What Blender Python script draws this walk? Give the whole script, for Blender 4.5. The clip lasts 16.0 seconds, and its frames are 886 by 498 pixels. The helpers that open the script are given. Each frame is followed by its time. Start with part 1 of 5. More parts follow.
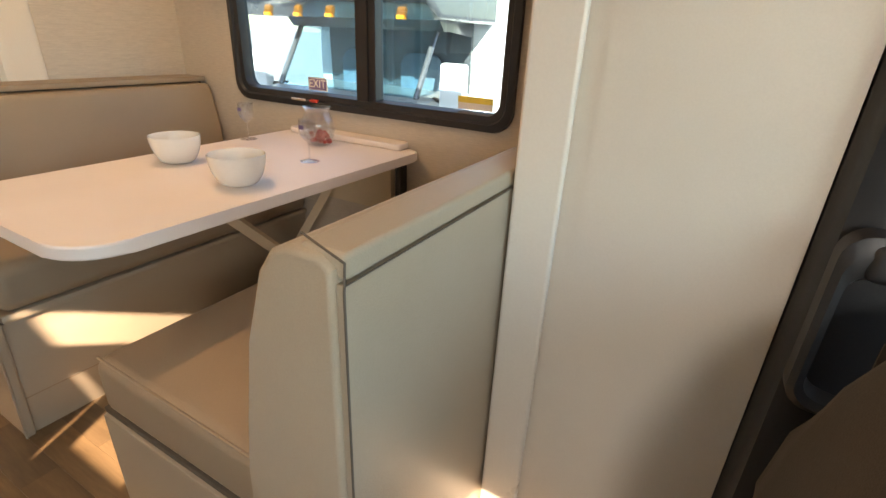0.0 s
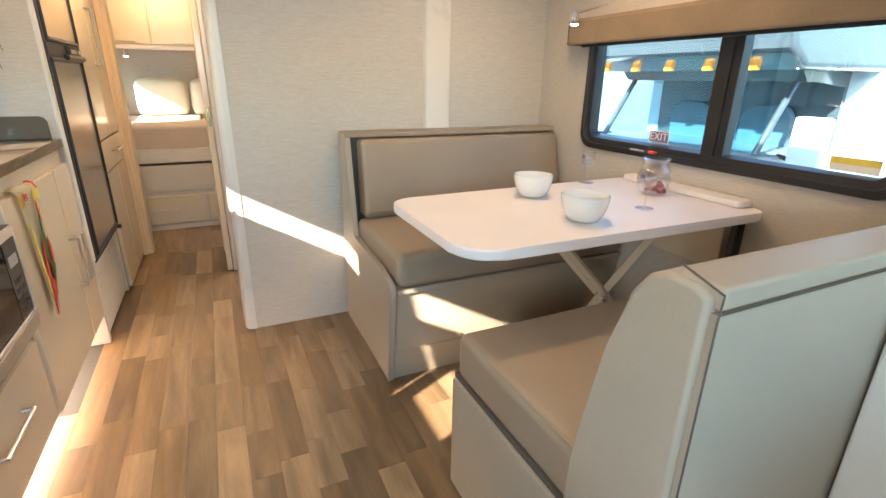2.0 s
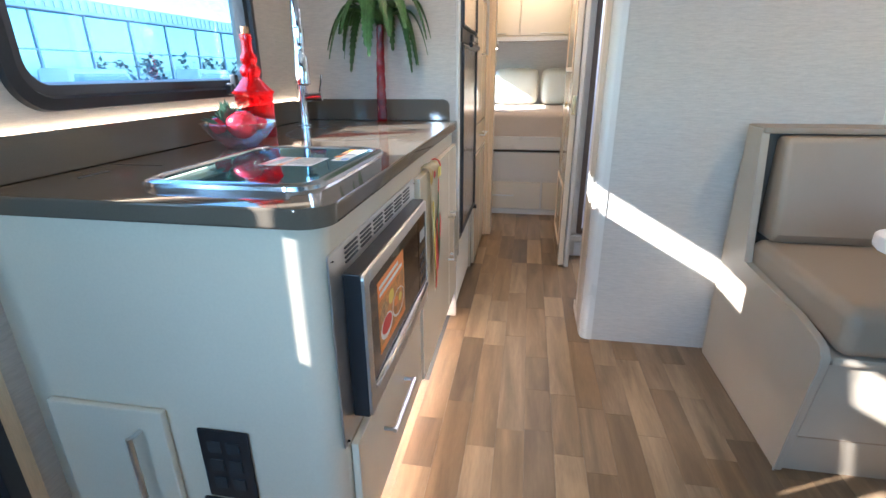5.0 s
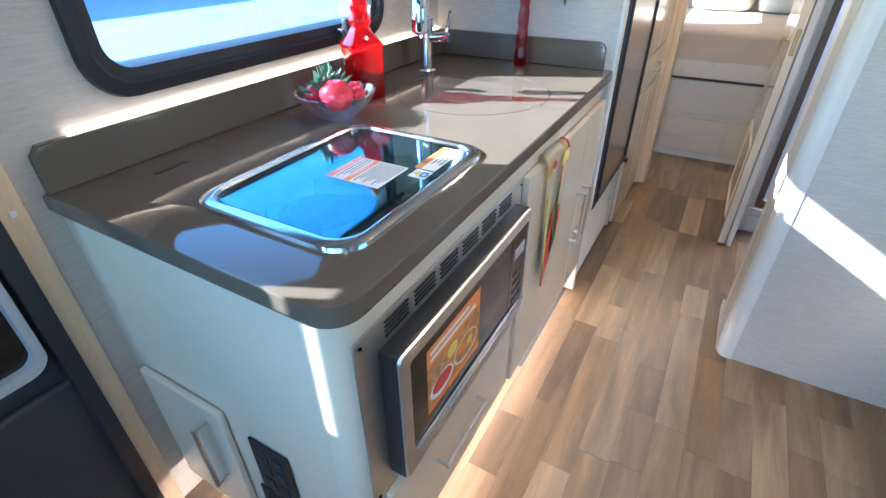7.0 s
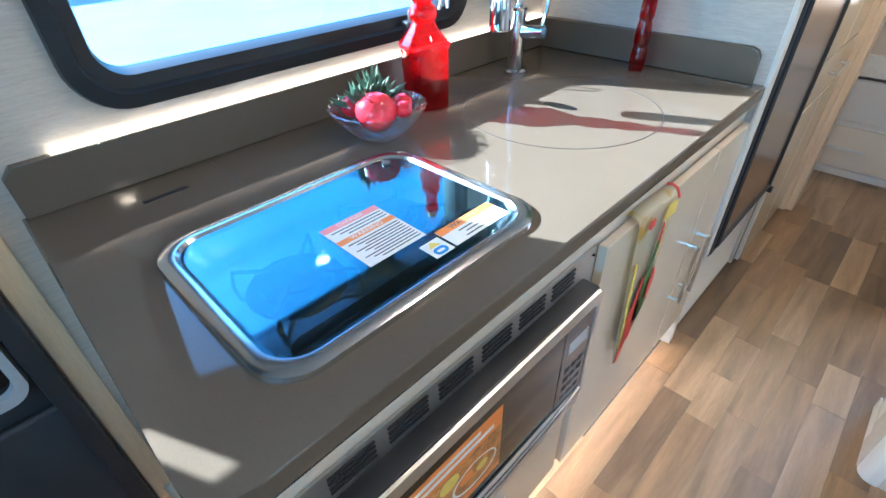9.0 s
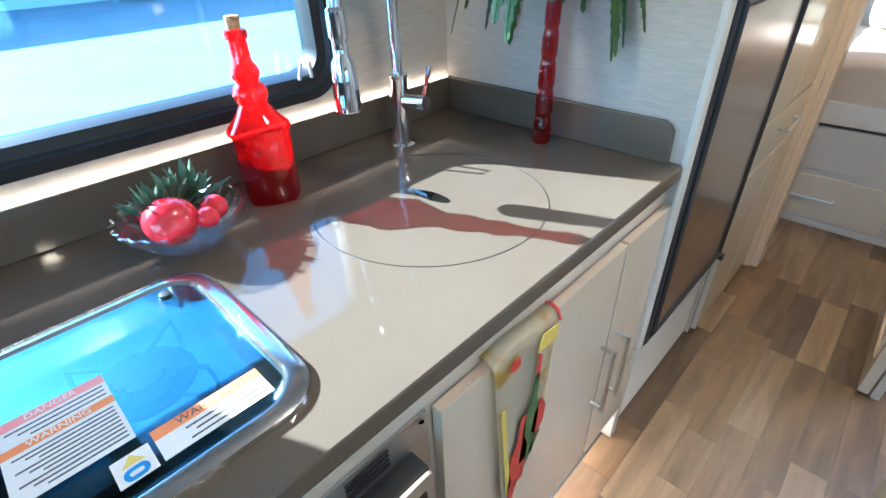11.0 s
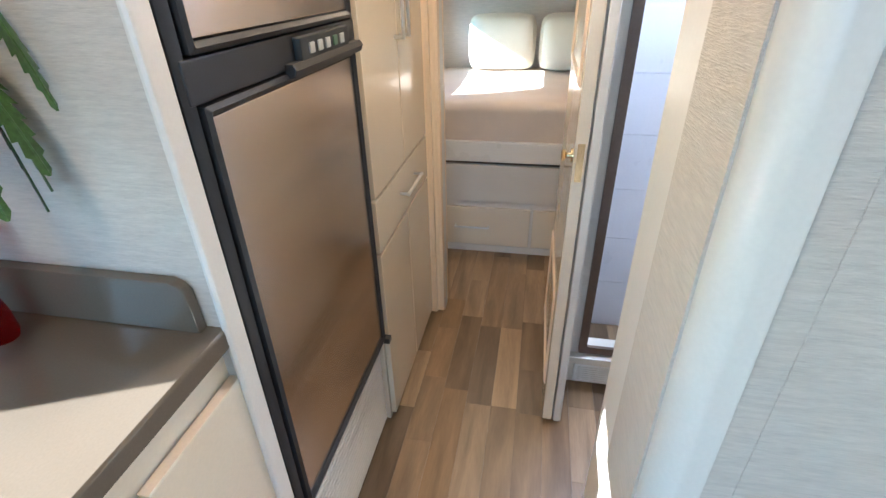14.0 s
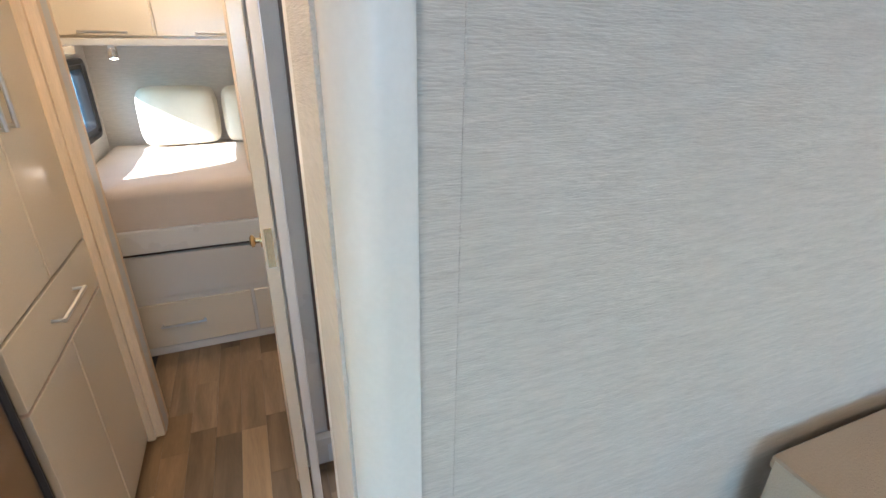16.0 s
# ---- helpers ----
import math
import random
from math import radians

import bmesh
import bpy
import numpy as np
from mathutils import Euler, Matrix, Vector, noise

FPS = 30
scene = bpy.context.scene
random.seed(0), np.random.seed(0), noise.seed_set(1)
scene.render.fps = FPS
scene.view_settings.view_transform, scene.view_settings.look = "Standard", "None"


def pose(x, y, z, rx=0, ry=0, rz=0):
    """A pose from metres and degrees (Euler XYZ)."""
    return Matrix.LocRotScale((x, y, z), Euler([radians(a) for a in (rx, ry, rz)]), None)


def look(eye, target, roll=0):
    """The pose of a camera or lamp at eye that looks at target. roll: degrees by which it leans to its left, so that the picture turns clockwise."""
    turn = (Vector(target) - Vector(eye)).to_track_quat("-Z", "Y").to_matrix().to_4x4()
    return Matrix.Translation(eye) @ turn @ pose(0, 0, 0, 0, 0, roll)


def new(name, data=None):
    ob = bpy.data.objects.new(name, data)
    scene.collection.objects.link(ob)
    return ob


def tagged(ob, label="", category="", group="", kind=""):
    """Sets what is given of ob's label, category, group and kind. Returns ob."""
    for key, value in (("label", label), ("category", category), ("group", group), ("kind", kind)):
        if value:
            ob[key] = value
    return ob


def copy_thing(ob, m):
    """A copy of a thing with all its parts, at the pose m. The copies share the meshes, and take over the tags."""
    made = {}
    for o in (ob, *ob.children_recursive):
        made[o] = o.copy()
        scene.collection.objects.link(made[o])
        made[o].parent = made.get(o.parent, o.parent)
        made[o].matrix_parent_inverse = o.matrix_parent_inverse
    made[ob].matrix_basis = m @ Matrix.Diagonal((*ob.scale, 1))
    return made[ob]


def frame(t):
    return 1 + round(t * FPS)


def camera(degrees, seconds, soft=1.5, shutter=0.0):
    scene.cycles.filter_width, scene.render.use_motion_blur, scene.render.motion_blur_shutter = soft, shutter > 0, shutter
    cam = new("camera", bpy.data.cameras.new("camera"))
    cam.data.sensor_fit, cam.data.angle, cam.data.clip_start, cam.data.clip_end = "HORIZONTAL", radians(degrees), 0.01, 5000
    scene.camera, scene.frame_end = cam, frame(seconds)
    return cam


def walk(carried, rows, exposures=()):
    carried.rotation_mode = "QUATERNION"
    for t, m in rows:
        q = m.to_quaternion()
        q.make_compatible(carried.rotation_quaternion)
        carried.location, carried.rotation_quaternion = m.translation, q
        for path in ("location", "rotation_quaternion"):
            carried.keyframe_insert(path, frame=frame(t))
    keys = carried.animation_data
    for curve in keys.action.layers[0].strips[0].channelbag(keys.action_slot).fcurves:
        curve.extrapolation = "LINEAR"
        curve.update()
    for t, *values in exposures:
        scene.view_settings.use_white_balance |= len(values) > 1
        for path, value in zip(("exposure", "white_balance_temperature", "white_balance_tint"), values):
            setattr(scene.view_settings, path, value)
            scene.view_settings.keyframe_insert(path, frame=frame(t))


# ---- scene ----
cam = camera(85.7, 16.0)
PATH = [
    (0, (0.113, 0.149, 1.154), (-0.778, 1.745, 0.344), 2.7),
    (0.5, (0.132, 0.112, 1.167), (-1.017, 1.559, 0.4), 2.1),
    (1, (0.122, 0.082, 1.172), (-1.286, 1.298, 0.439), 1.6),
    (1.5, (0.115, 0.035, 1.174), (-1.456, 1.065, 0.488), 1.2),
    (2, (0.134, -0.039, 1.174), (-1.57, 0.765, 0.505), 0.9),
    (2.5, (0.149, -0.083, 1.164), (-1.647, 0.476, 0.485), 0.4),
    (3, (0.145, -0.133, 1.163), (-1.692, 0.21, 0.449), 0.2),
    (3.5, (0.126, -0.183, 1.157), (-1.725, -0.049, 0.412), -0.0),
    (4, (0.07, -0.227, 1.158), (-1.794, -0.266, 0.434), -0.3),
    (4.5, (-0.022, -0.261, 1.144), (-1.888, -0.435, 0.444), -0.4),
    (5, (-0.205, -0.301, 1.122), (-2.053, -0.622, 0.428), -0.4),
    (5.2, (-0.279, -0.322, 1.132), (-2.112, -0.718, 0.438), -0.3),
    (7.5, (-0.588, -0.26, 1.329), (-1.886, -1.227, 0.153), -0.8),
    (8, (-0.664, -0.276, 1.327), (-1.84, -1.369, 0.135), -1.0),
    (10.3, (-1.168, -0.371, 1.336), (-2.287, -1.537, 0.158), -2.2),
    (10.5, (-1.206, -0.348, 1.342), (-2.341, -1.516, 0.182), -2.2),
    (11, (-1.26, -0.309, 1.352), (-2.441, -1.486, 0.247), -2.2),
    (11.5, (-1.342, -0.311, 1.351), (-2.57, -1.455, 0.263), -2.3),
    (12, (-1.498, -0.322, 1.347), (-2.837, -1.335, 0.261), -2.6),
    (12.5, (-1.61, -0.332, 1.342), (-3.067, -1.118, 0.219), -2.4),
    (13, (-1.66, -0.316, 1.348), (-3.202, -0.895, 0.214), -2.0),
    (13.5, (-1.729, -0.259, 1.361), (-3.347, -0.73, 0.285), -1.7),
    (14, (-1.794, -0.172, 1.374), (-3.49, -0.518, 0.371), -1.4),
    (14.5, (-1.821, -0.105, 1.388), (-3.584, -0.272, 0.458), -1.0),
    (15, (-1.822, -0.082, 1.395), (-3.618, -0.099, 0.514), -0.6),
    (15.5, (-1.843, -0.058, 1.407), (-3.632, 0.241, 0.565), 0.1),
    (16, (-1.869, -0.065, 1.412), (-3.566, 0.618, 0.602), 0.6),
]
# the clip's own exposure and white balance along the way
EXPOSURES = [(0.0, 2.52, 10400, 26), (0.5, 2.86, 10000, 24), (1.0, 2.93, 9500, 21), (1.5, 2.97, 8700, 19), (2.5, 2.95, 6900, 14), (3.5, 2.95, 6150, 12), (5.0, 2.78, 5700, 12), (8.0, 3.0, 5100, 7), (11.0, 2.83, 5100, 4), (12.5, 3.0, 5200, 6), (14.0, 3.02, 5500, 9), (16.0, 2.83, 5700, 11)]
walk(cam, [(t, look(eye, target, roll)) for t, eye, target, roll in PATH], exposures=EXPOSURES)

# ---- world, sun, lights ----
SUN_EL = radians(27.5)
SUN_DIR = Vector((-0.416 * math.cos(SUN_EL), 0.909 * math.cos(SUN_EL), -math.sin(SUN_EL)))
world = bpy.data.worlds.new("sky")
scene.world = world
world.use_nodes = True
wn = world.node_tree.nodes
sky = wn.new("ShaderNodeTexSky")
sky.sky_type, sky.sun_disc = "NISHITA", False
sky.sun_elevation = SUN_EL
sky.sun_rotation = math.atan2(-SUN_DIR.x, -SUN_DIR.y)
wn["Background"].inputs["Strength"].default_value = 0.13
world.node_tree.links.new(sky.outputs[0], wn["Background"].inputs["Color"])
sun_data = bpy.data.lights.new("sun", "SUN")
sun_data.energy, sun_data.angle, sun_data.color = 5.0, radians(0.5), (1.0, 0.95, 0.86)
sun = new("sun", sun_data)
sun.rotation_euler = SUN_DIR.to_track_quat("-Z", "Y").to_euler()
CEIL = 2.0


def area(name, loc, target, w, h, watts, color):
    d = bpy.data.lights.new(name, "AREA")
    d.shape, d.size, d.size_y, d.energy, d.color = "RECTANGLE", w, h, watts, color
    ob = new(name, d)
    ob.matrix_world = look(loc, target)
    return ob


KY_IN = -1.255
# unseen downlights at assumed places, added as interior fill
for px, py, watts in ((-0.55, -0.25, 1.5), (-1.75, -0.55, 3.2), (-1.3, 1.0, 6), (-2.75, -0.3, 6.5), (-4.3, -0.3, 5.2), (0.15, 0.35, 1.0)):
    d = bpy.data.lights.new("ceiling_light", "SPOT")
    d.energy, d.color, d.shadow_soft_size, d.spot_size, d.spot_blend = watts * 0.72, (1.0, 0.73, 0.45), 0.035, radians(160), 0.6
    ob = new("ceiling_light", d)
    ob.location = (px, py, CEIL - 0.03)


# added area lamps in the unseen openings stand in for sky light
area("windshield_sky", (1.53, -0.1, 1.42), (0.0, -0.1, 1.15), 1.7, 0.5, 3.1, (0.35, 0.68, 1.0))
area("driver_window_sky", (0.86, KY_IN, 1.30), (0.4, 0.9, 0.7), 0.30, 0.26, 3.2, (0.62, 0.82, 1.0))
area("skylight_sky", (-3.42, 0.35, CEIL - 0.01), (-3.42, 0.35, 0.0), 0.28, 0.6, 3.2, (0.80, 0.88, 1.0))


# ---- materials ----
def mat(name):
    m = bpy.data.materials.new(name)
    m.use_nodes = True
    return m, m.node_tree.nodes, m.node_tree.links, m.node_tree.nodes["Principled BSDF"]


def surface(name, color, rough=0.5, metal=0.0, vary=0.08, scale=6.0, stretch=(1, 1, 1), fine=120.0, bump=0.0, coat=0.0, spec=0.5, rvary=0.08):
    """Colour that varies at two scales, with fine relief."""
    m, n, l, b = mat(name)
    tc = n.new("ShaderNodeTexCoord")
    mp = n.new("ShaderNodeMapping")
    mp.inputs["Scale"].default_value = stretch
    l.new(tc.outputs["Object"], mp.inputs["Vector"])
    n1, n2 = n.new("ShaderNodeTexNoise"), n.new("ShaderNodeTexNoise")
    n1.inputs["Scale"].default_value, n2.inputs["Scale"].default_value = scale, fine
    n1.inputs["Detail"].default_value, n2.inputs["Detail"].default_value = 4, 3
    l.new(mp.outputs[0], n1.inputs["Vector"])
    l.new(mp.outputs[0], n2.inputs["Vector"])
    add = n.new("ShaderNodeMath")
    add.operation = "MULTIPLY_ADD"
    add.inputs[1].default_value = 0.6
    l.new(n1.outputs["Fac"], add.inputs[0])
    half = n.new("ShaderNodeMath")
    half.operation = "MULTIPLY"
    half.inputs[1].default_value = 0.4
    l.new(n2.outputs["Fac"], half.inputs[0])
    l.new(half.outputs[0], add.inputs[2])
    ramp = n.new("ShaderNodeValToRGB")
    lo = [max(0, c * (1 - vary * 2)) for c in color]
    hi = [min(1, c * (1 + vary * 2)) for c in color]
    ramp.color_ramp.elements[0].position, ramp.color_ramp.elements[1].position = 0.25, 0.75
    ramp.color_ramp.elements[0].color, ramp.color_ramp.elements[1].color = (*lo, 1), (*hi, 1)
    l.new(add.outputs[0], ramp.inputs[0])
    l.new(ramp.outputs[0], b.inputs["Base Color"])
    mr = n.new("ShaderNodeMapRange")
    mr.inputs["To Min"].default_value, mr.inputs["To Max"].default_value = max(0.0, rough - rvary), min(1.0, rough + rvary)
    l.new(n1.outputs["Fac"], mr.inputs["Value"])
    l.new(mr.outputs[0], b.inputs["Roughness"])
    b.inputs["Metallic"].default_value = metal
    b.inputs["Specular IOR Level"].default_value = spec
    b.inputs["Coat Weight"].default_value = coat
    b.inputs["Coat Roughness"].default_value = 0.06
    if bump:
        bp = n.new("ShaderNodeBump")
        bp.inputs["Strength"].default_value, bp.inputs["Distance"].default_value = bump, 0.002
        l.new(n2.outputs["Fac"], bp.inputs["Height"])
        l.new(bp.outputs[0], b.inputs["Normal"])
    return m


LINEN_X = surface("linen_wall_x", (0.53, 0.485, 0.43), 0.55, vary=0.09, scale=250, stretch=(1, 0.10, 1), fine=700, bump=0.8)
LINEN_Y = surface("linen_wall_y", (0.53, 0.485, 0.43), 0.55, vary=0.09, scale=250, stretch=(0.10, 1, 1), fine=700, bump=0.8)
PANEL = surface("painted_panel", (0.60, 0.565, 0.51), 0.45, vary=0.03, scale=3, fine=300, bump=0.12)
CREAM = surface("cream_laminate", (0.68, 0.595, 0.46), 0.18, vary=0.03, scale=2.5, fine=180, bump=0.03, coat=0.3)
CREAM_EDGE = surface("cream_edge_band", (0.72, 0.58, 0.44), 0.35, vary=0.05, scale=8, fine=200)
TRIM = surface("satin_trim", (0.66, 0.63, 0.58), 0.3, vary=0.03, scale=3, fine=200)
CASING = surface("pale_wood_casing", (0.70, 0.53, 0.34), 0.4, vary=0.10, scale=5, stretch=(9, 9, 0.6), fine=60, bump=0.1)
VINYL = surface("taupe_vinyl", (0.31, 0.24, 0.175), 0.48, vary=0.06, scale=4, fine=420, bump=0.35)
VINYL_PALE = surface("pale_taupe_vinyl", (0.40, 0.34, 0.265), 0.42, vary=0.05, scale=4, fine=420, bump=0.3)
# dark tone of welts; also paints the shade in bed and bench gaps
SEAM_SHADE = surface("seam_shadow_cord", (0.10, 0.085, 0.07), 0.7)
TABLE = surface("table_laminate", (0.80, 0.75, 0.73), 0.4, vary=0.03, scale=5, fine=500, bump=0.05)
COUNTER = surface("brown_solid_surface", (0.120, 0.099, 0.076), 0.06, vary=0.06, scale=4, fine=300, rvary=0.02)
BLACK = surface("black_plastic", (0.018, 0.019, 0.022), 0.42, vary=0.15, scale=8, fine=300, bump=0.08)
BLACK_GLOSS = surface("black_glass", (0.006, 0.007, 0.008), 0.03, vary=0.1, rvary=0.02, coat=0.5)
RIM_STEEL = surface("polished_steel_rim", (0.70, 0.71, 0.72), 0.18, metal=1, vary=0.04)
DARK_CLOTH = surface("dark_seat_cloth", (0.045, 0.036, 0.028), 0.85, vary=0.2, scale=10, fine=400, bump=0.4)
GREY_TRIM = surface("dark_grey_trim", (0.026, 0.030, 0.034), 0.6, vary=0.15, scale=10, fine=300, bump=0.2)
LIGHT_PLASTIC = surface("light_grey_plastic", (0.42, 0.42, 0.41), 0.35, vary=0.04)
CHROME = surface("chrome", (0.82, 0.83, 0.85), 0.06, metal=1, vary=0.02, rvary=0.03)
STEEL = surface("brushed_steel", (0.66, 0.64, 0.61), 0.40, metal=1, vary=0.07, scale=4, stretch=(0.3, 6, 6), fine=160)
SATIN = surface("satin_nickel", (0.62, 0.61, 0.58), 0.3, metal=1, vary=0.04)
FRIDGE = surface("fridge_panel", (0.74, 0.68, 0.63), 0.22, metal=1, vary=0.06, scale=3, stretch=(0.5, 6, 6), fine=120)
BRASS = surface("brass", (0.75, 0.58, 0.33), 0.2, metal=1)
CERAMIC = surface("cream_ceramic", (0.78, 0.74, 0.68), 0.12, vary=0.02, coat=0.4)
BEDDING = surface("beige_bedding", (0.56, 0.47, 0.39), 0.9, vary=0.06, scale=5, fine=350, bump=0.5)
PILLOW = surface("cream_leatherette", (0.60, 0.56, 0.47), 0.5, vary=0.06, scale=6, fine=300, bump=0.3)
WHITE_PLASTIC = surface("white_plastic", (0.78, 0.79, 0.80), 0.35, vary=0.03)
PAPER = surface("paper_label", (0.84, 0.82, 0.78), 0.6, vary=0.02)
ORANGE = surface("orange_print", (0.85, 0.27, 0.05), 0.5, vary=0.06)
RED_PRINT = surface("red_print", (0.62, 0.06, 0.04), 0.5, vary=0.1)
PINK_PRINT = surface("pink_print", (0.85, 0.30, 0.28), 0.5, vary=0.04)
BLUE_PRINT = surface("blue_print", (0.03, 0.25, 0.62), 0.5)
INK = surface("ink", (0.10, 0.09, 0.09), 0.6)
PURPLE_INK = surface("purple_ink", (0.20, 0.15, 0.30), 0.6)
YELLOW = surface("yellow_print", (0.80, 0.62, 0.12), 0.5)
FOOD = surface("food_print", (0.55, 0.23, 0.06), 0.5, vary=0.35, scale=60, fine=200)
LEAF = surface("artificial_leaf", (0.058, 0.128, 0.030), 0.42, vary=0.35, scale=25, fine=200, bump=0.2)
LEAF_BLUE = surface("artificial_succulent", (0.06, 0.13, 0.085), 0.5, vary=0.3, scale=40, fine=200)
APPLE = surface("glossy_red_fruit", (0.62, 0.03, 0.05), 0.18, vary=0.15, scale=30, coat=0.5)
CANDY = surface("dark_red_pieces", (0.45, 0.05, 0.04), 0.35, vary=0.3, scale=60)
CORK = surface("cork", (0.48, 0.30, 0.15), 0.8, vary=0.3, scale=120, bump=0.4)
BLIND = surface("brown_blind_fabric", (0.22, 0.165, 0.11), 0.7, vary=0.12, scale=6, fine=300, bump=0.3)
SHOWER = surface("shower_wall", (0.74, 0.78, 0.90), 0.3, vary=0.02)
BRONZE = surface("bronze_frame", (0.16, 0.12, 0.10), 0.4, metal=0.6, vary=0.1)
ASPHALT = surface("sunlit_asphalt", (0.30, 0.30, 0.30), 0.9, vary=0.10, scale=0.7, fine=30, bump=0.3)
RV_PAINT = surface("silver_paint", (0.10, 0.11, 0.12), 0.25, metal=0.3, vary=0.04, coat=0.6)
RV_WHITE = surface("white_fibreglass", (0.78, 0.78, 0.77), 0.3, vary=0.03, coat=0.3)
RV_HOOD = surface("pale_champagne_paint", (0.33, 0.32, 0.30), 0.3, vary=0.04, coat=0.4)
RV_SEAT = surface("grey_blue_seat_vinyl", (0.11, 0.18, 0.23), 0.6, vary=0.1)
AMBER = surface("amber_lens", (0.75, 0.26, 0.03), 0.2)
CLADDING = surface("white_cladding", (0.62, 0.64, 0.66), 0.5, vary=0.05, scale=0.4, fine=6)
FACADE_GLASS = surface("facade_glass", (0.27, 0.39, 0.48), 0.06, metal=1, vary=0.08, scale=0.15, fine=0.8)
# hazy blue-green imitates trees mirrored in the facade glass
REFLECTED_TREE = surface("reflected_tree_foliage", (0.17, 0.25, 0.26), 0.8, vary=0.3, scale=3, fine=20)
STRIPE_PANEL = surface("ribbed_panel", (0.72, 0.69, 0.63), 0.4, vary=0.03)


def thin_glass(name, tint, lo=0.04, hi=0.6, coating=(1, 1, 1)):
    m, n, l, b = mat(name)
    n.remove(b)
    tr, gl, mx, lw, pw = n.new("ShaderNodeBsdfTransparent"), n.new("ShaderNodeBsdfGlossy"), n.new("ShaderNodeMixShader"), n.new("ShaderNodeLayerWeight"), n.new("ShaderNodeMath")
    tr.inputs["Color"].default_value = (*tint, 1)
    gl.inputs["Color"].default_value = (*coating, 1)
    gl.inputs["Roughness"].default_value = 0.02
    pw.operation, pw.inputs[1].default_value = "POWER", 3.0
    l.new(lw.outputs["Facing"], pw.inputs[0])
    mr = n.new("ShaderNodeMapRange")
    mr.inputs["To Min"].default_value, mr.inputs["To Max"].default_value = lo, hi
    l.new(pw.outputs[0], mr.inputs["Value"])
    l.new(mr.outputs[0], mx.inputs[0])
    l.new(tr.outputs[0], mx.inputs[1])
    l.new(gl.outputs[0], mx.inputs[2])
    l.new(mx.outputs[0], n["Material Output"].inputs["Surface"])
    return m


PANE = thin_glass("window_glass", (0.66, 0.88, 1.0))


def cloudy_glass(name, tint, body):
    """Thin coloured glass that also scatters part of the light inside its wall."""
    m = thin_glass(name, tint, 0.06, 0.6)
    n, l = m.node_tree.nodes, m.node_tree.links
    tl, mx = n.new("ShaderNodeBsdfTranslucent"), n.new("ShaderNodeMixShader")
    tl.inputs["Color"].default_value = (*body, 1)
    mx.inputs[0].default_value = 0.16
    out = n["Material Output"].inputs["Surface"]
    first = out.links[0].from_socket
    l.new(first, mx.inputs[1])
    l.new(tl.outputs[0], mx.inputs[2])
    l.new(mx.outputs[0], out)
    return m


RED_GLASS = cloudy_glass("red_glass", (0.72, 0.028, 0.034), (0.85, 0.035, 0.04))
LID_GLASS = thin_glass("tinted_lid_glass", (0.60, 0.66, 0.70), 0.13, 0.8, (0.50, 0.88, 1.0))
WINDSHIELD = thin_glass("tinted_windshield", (0.70, 0.88, 0.92), 0.02, 0.3)
THIN_CLEAR = thin_glass("thin_clear_glass", (0.94, 0.95, 0.97), 0.09, 0.75)
CUT_GLASS = thin_glass("cut_glass", (0.92, 0.94, 0.96), 0.16, 0.9)


def emitter(name, color, strength):
    m, n, l, b = mat(name)
    b.inputs["Base Color"].default_value = (*color, 1)
    b.inputs["Emission Color"].default_value = (*color, 1)
    b.inputs["Emission Strength"].default_value = strength
    return m


LED = emitter("led_strip", (1.0, 0.74, 0.48), 1.7)
LED_TOE = emitter("led_toe_strip", (1.0, 0.86, 0.76), 12.0)
BULB = emitter("lit_bulb", (1.0, 0.84, 0.62), 5.0)
PUCK = emitter("lit_lens", (1.0, 0.86, 0.66), 3.0)


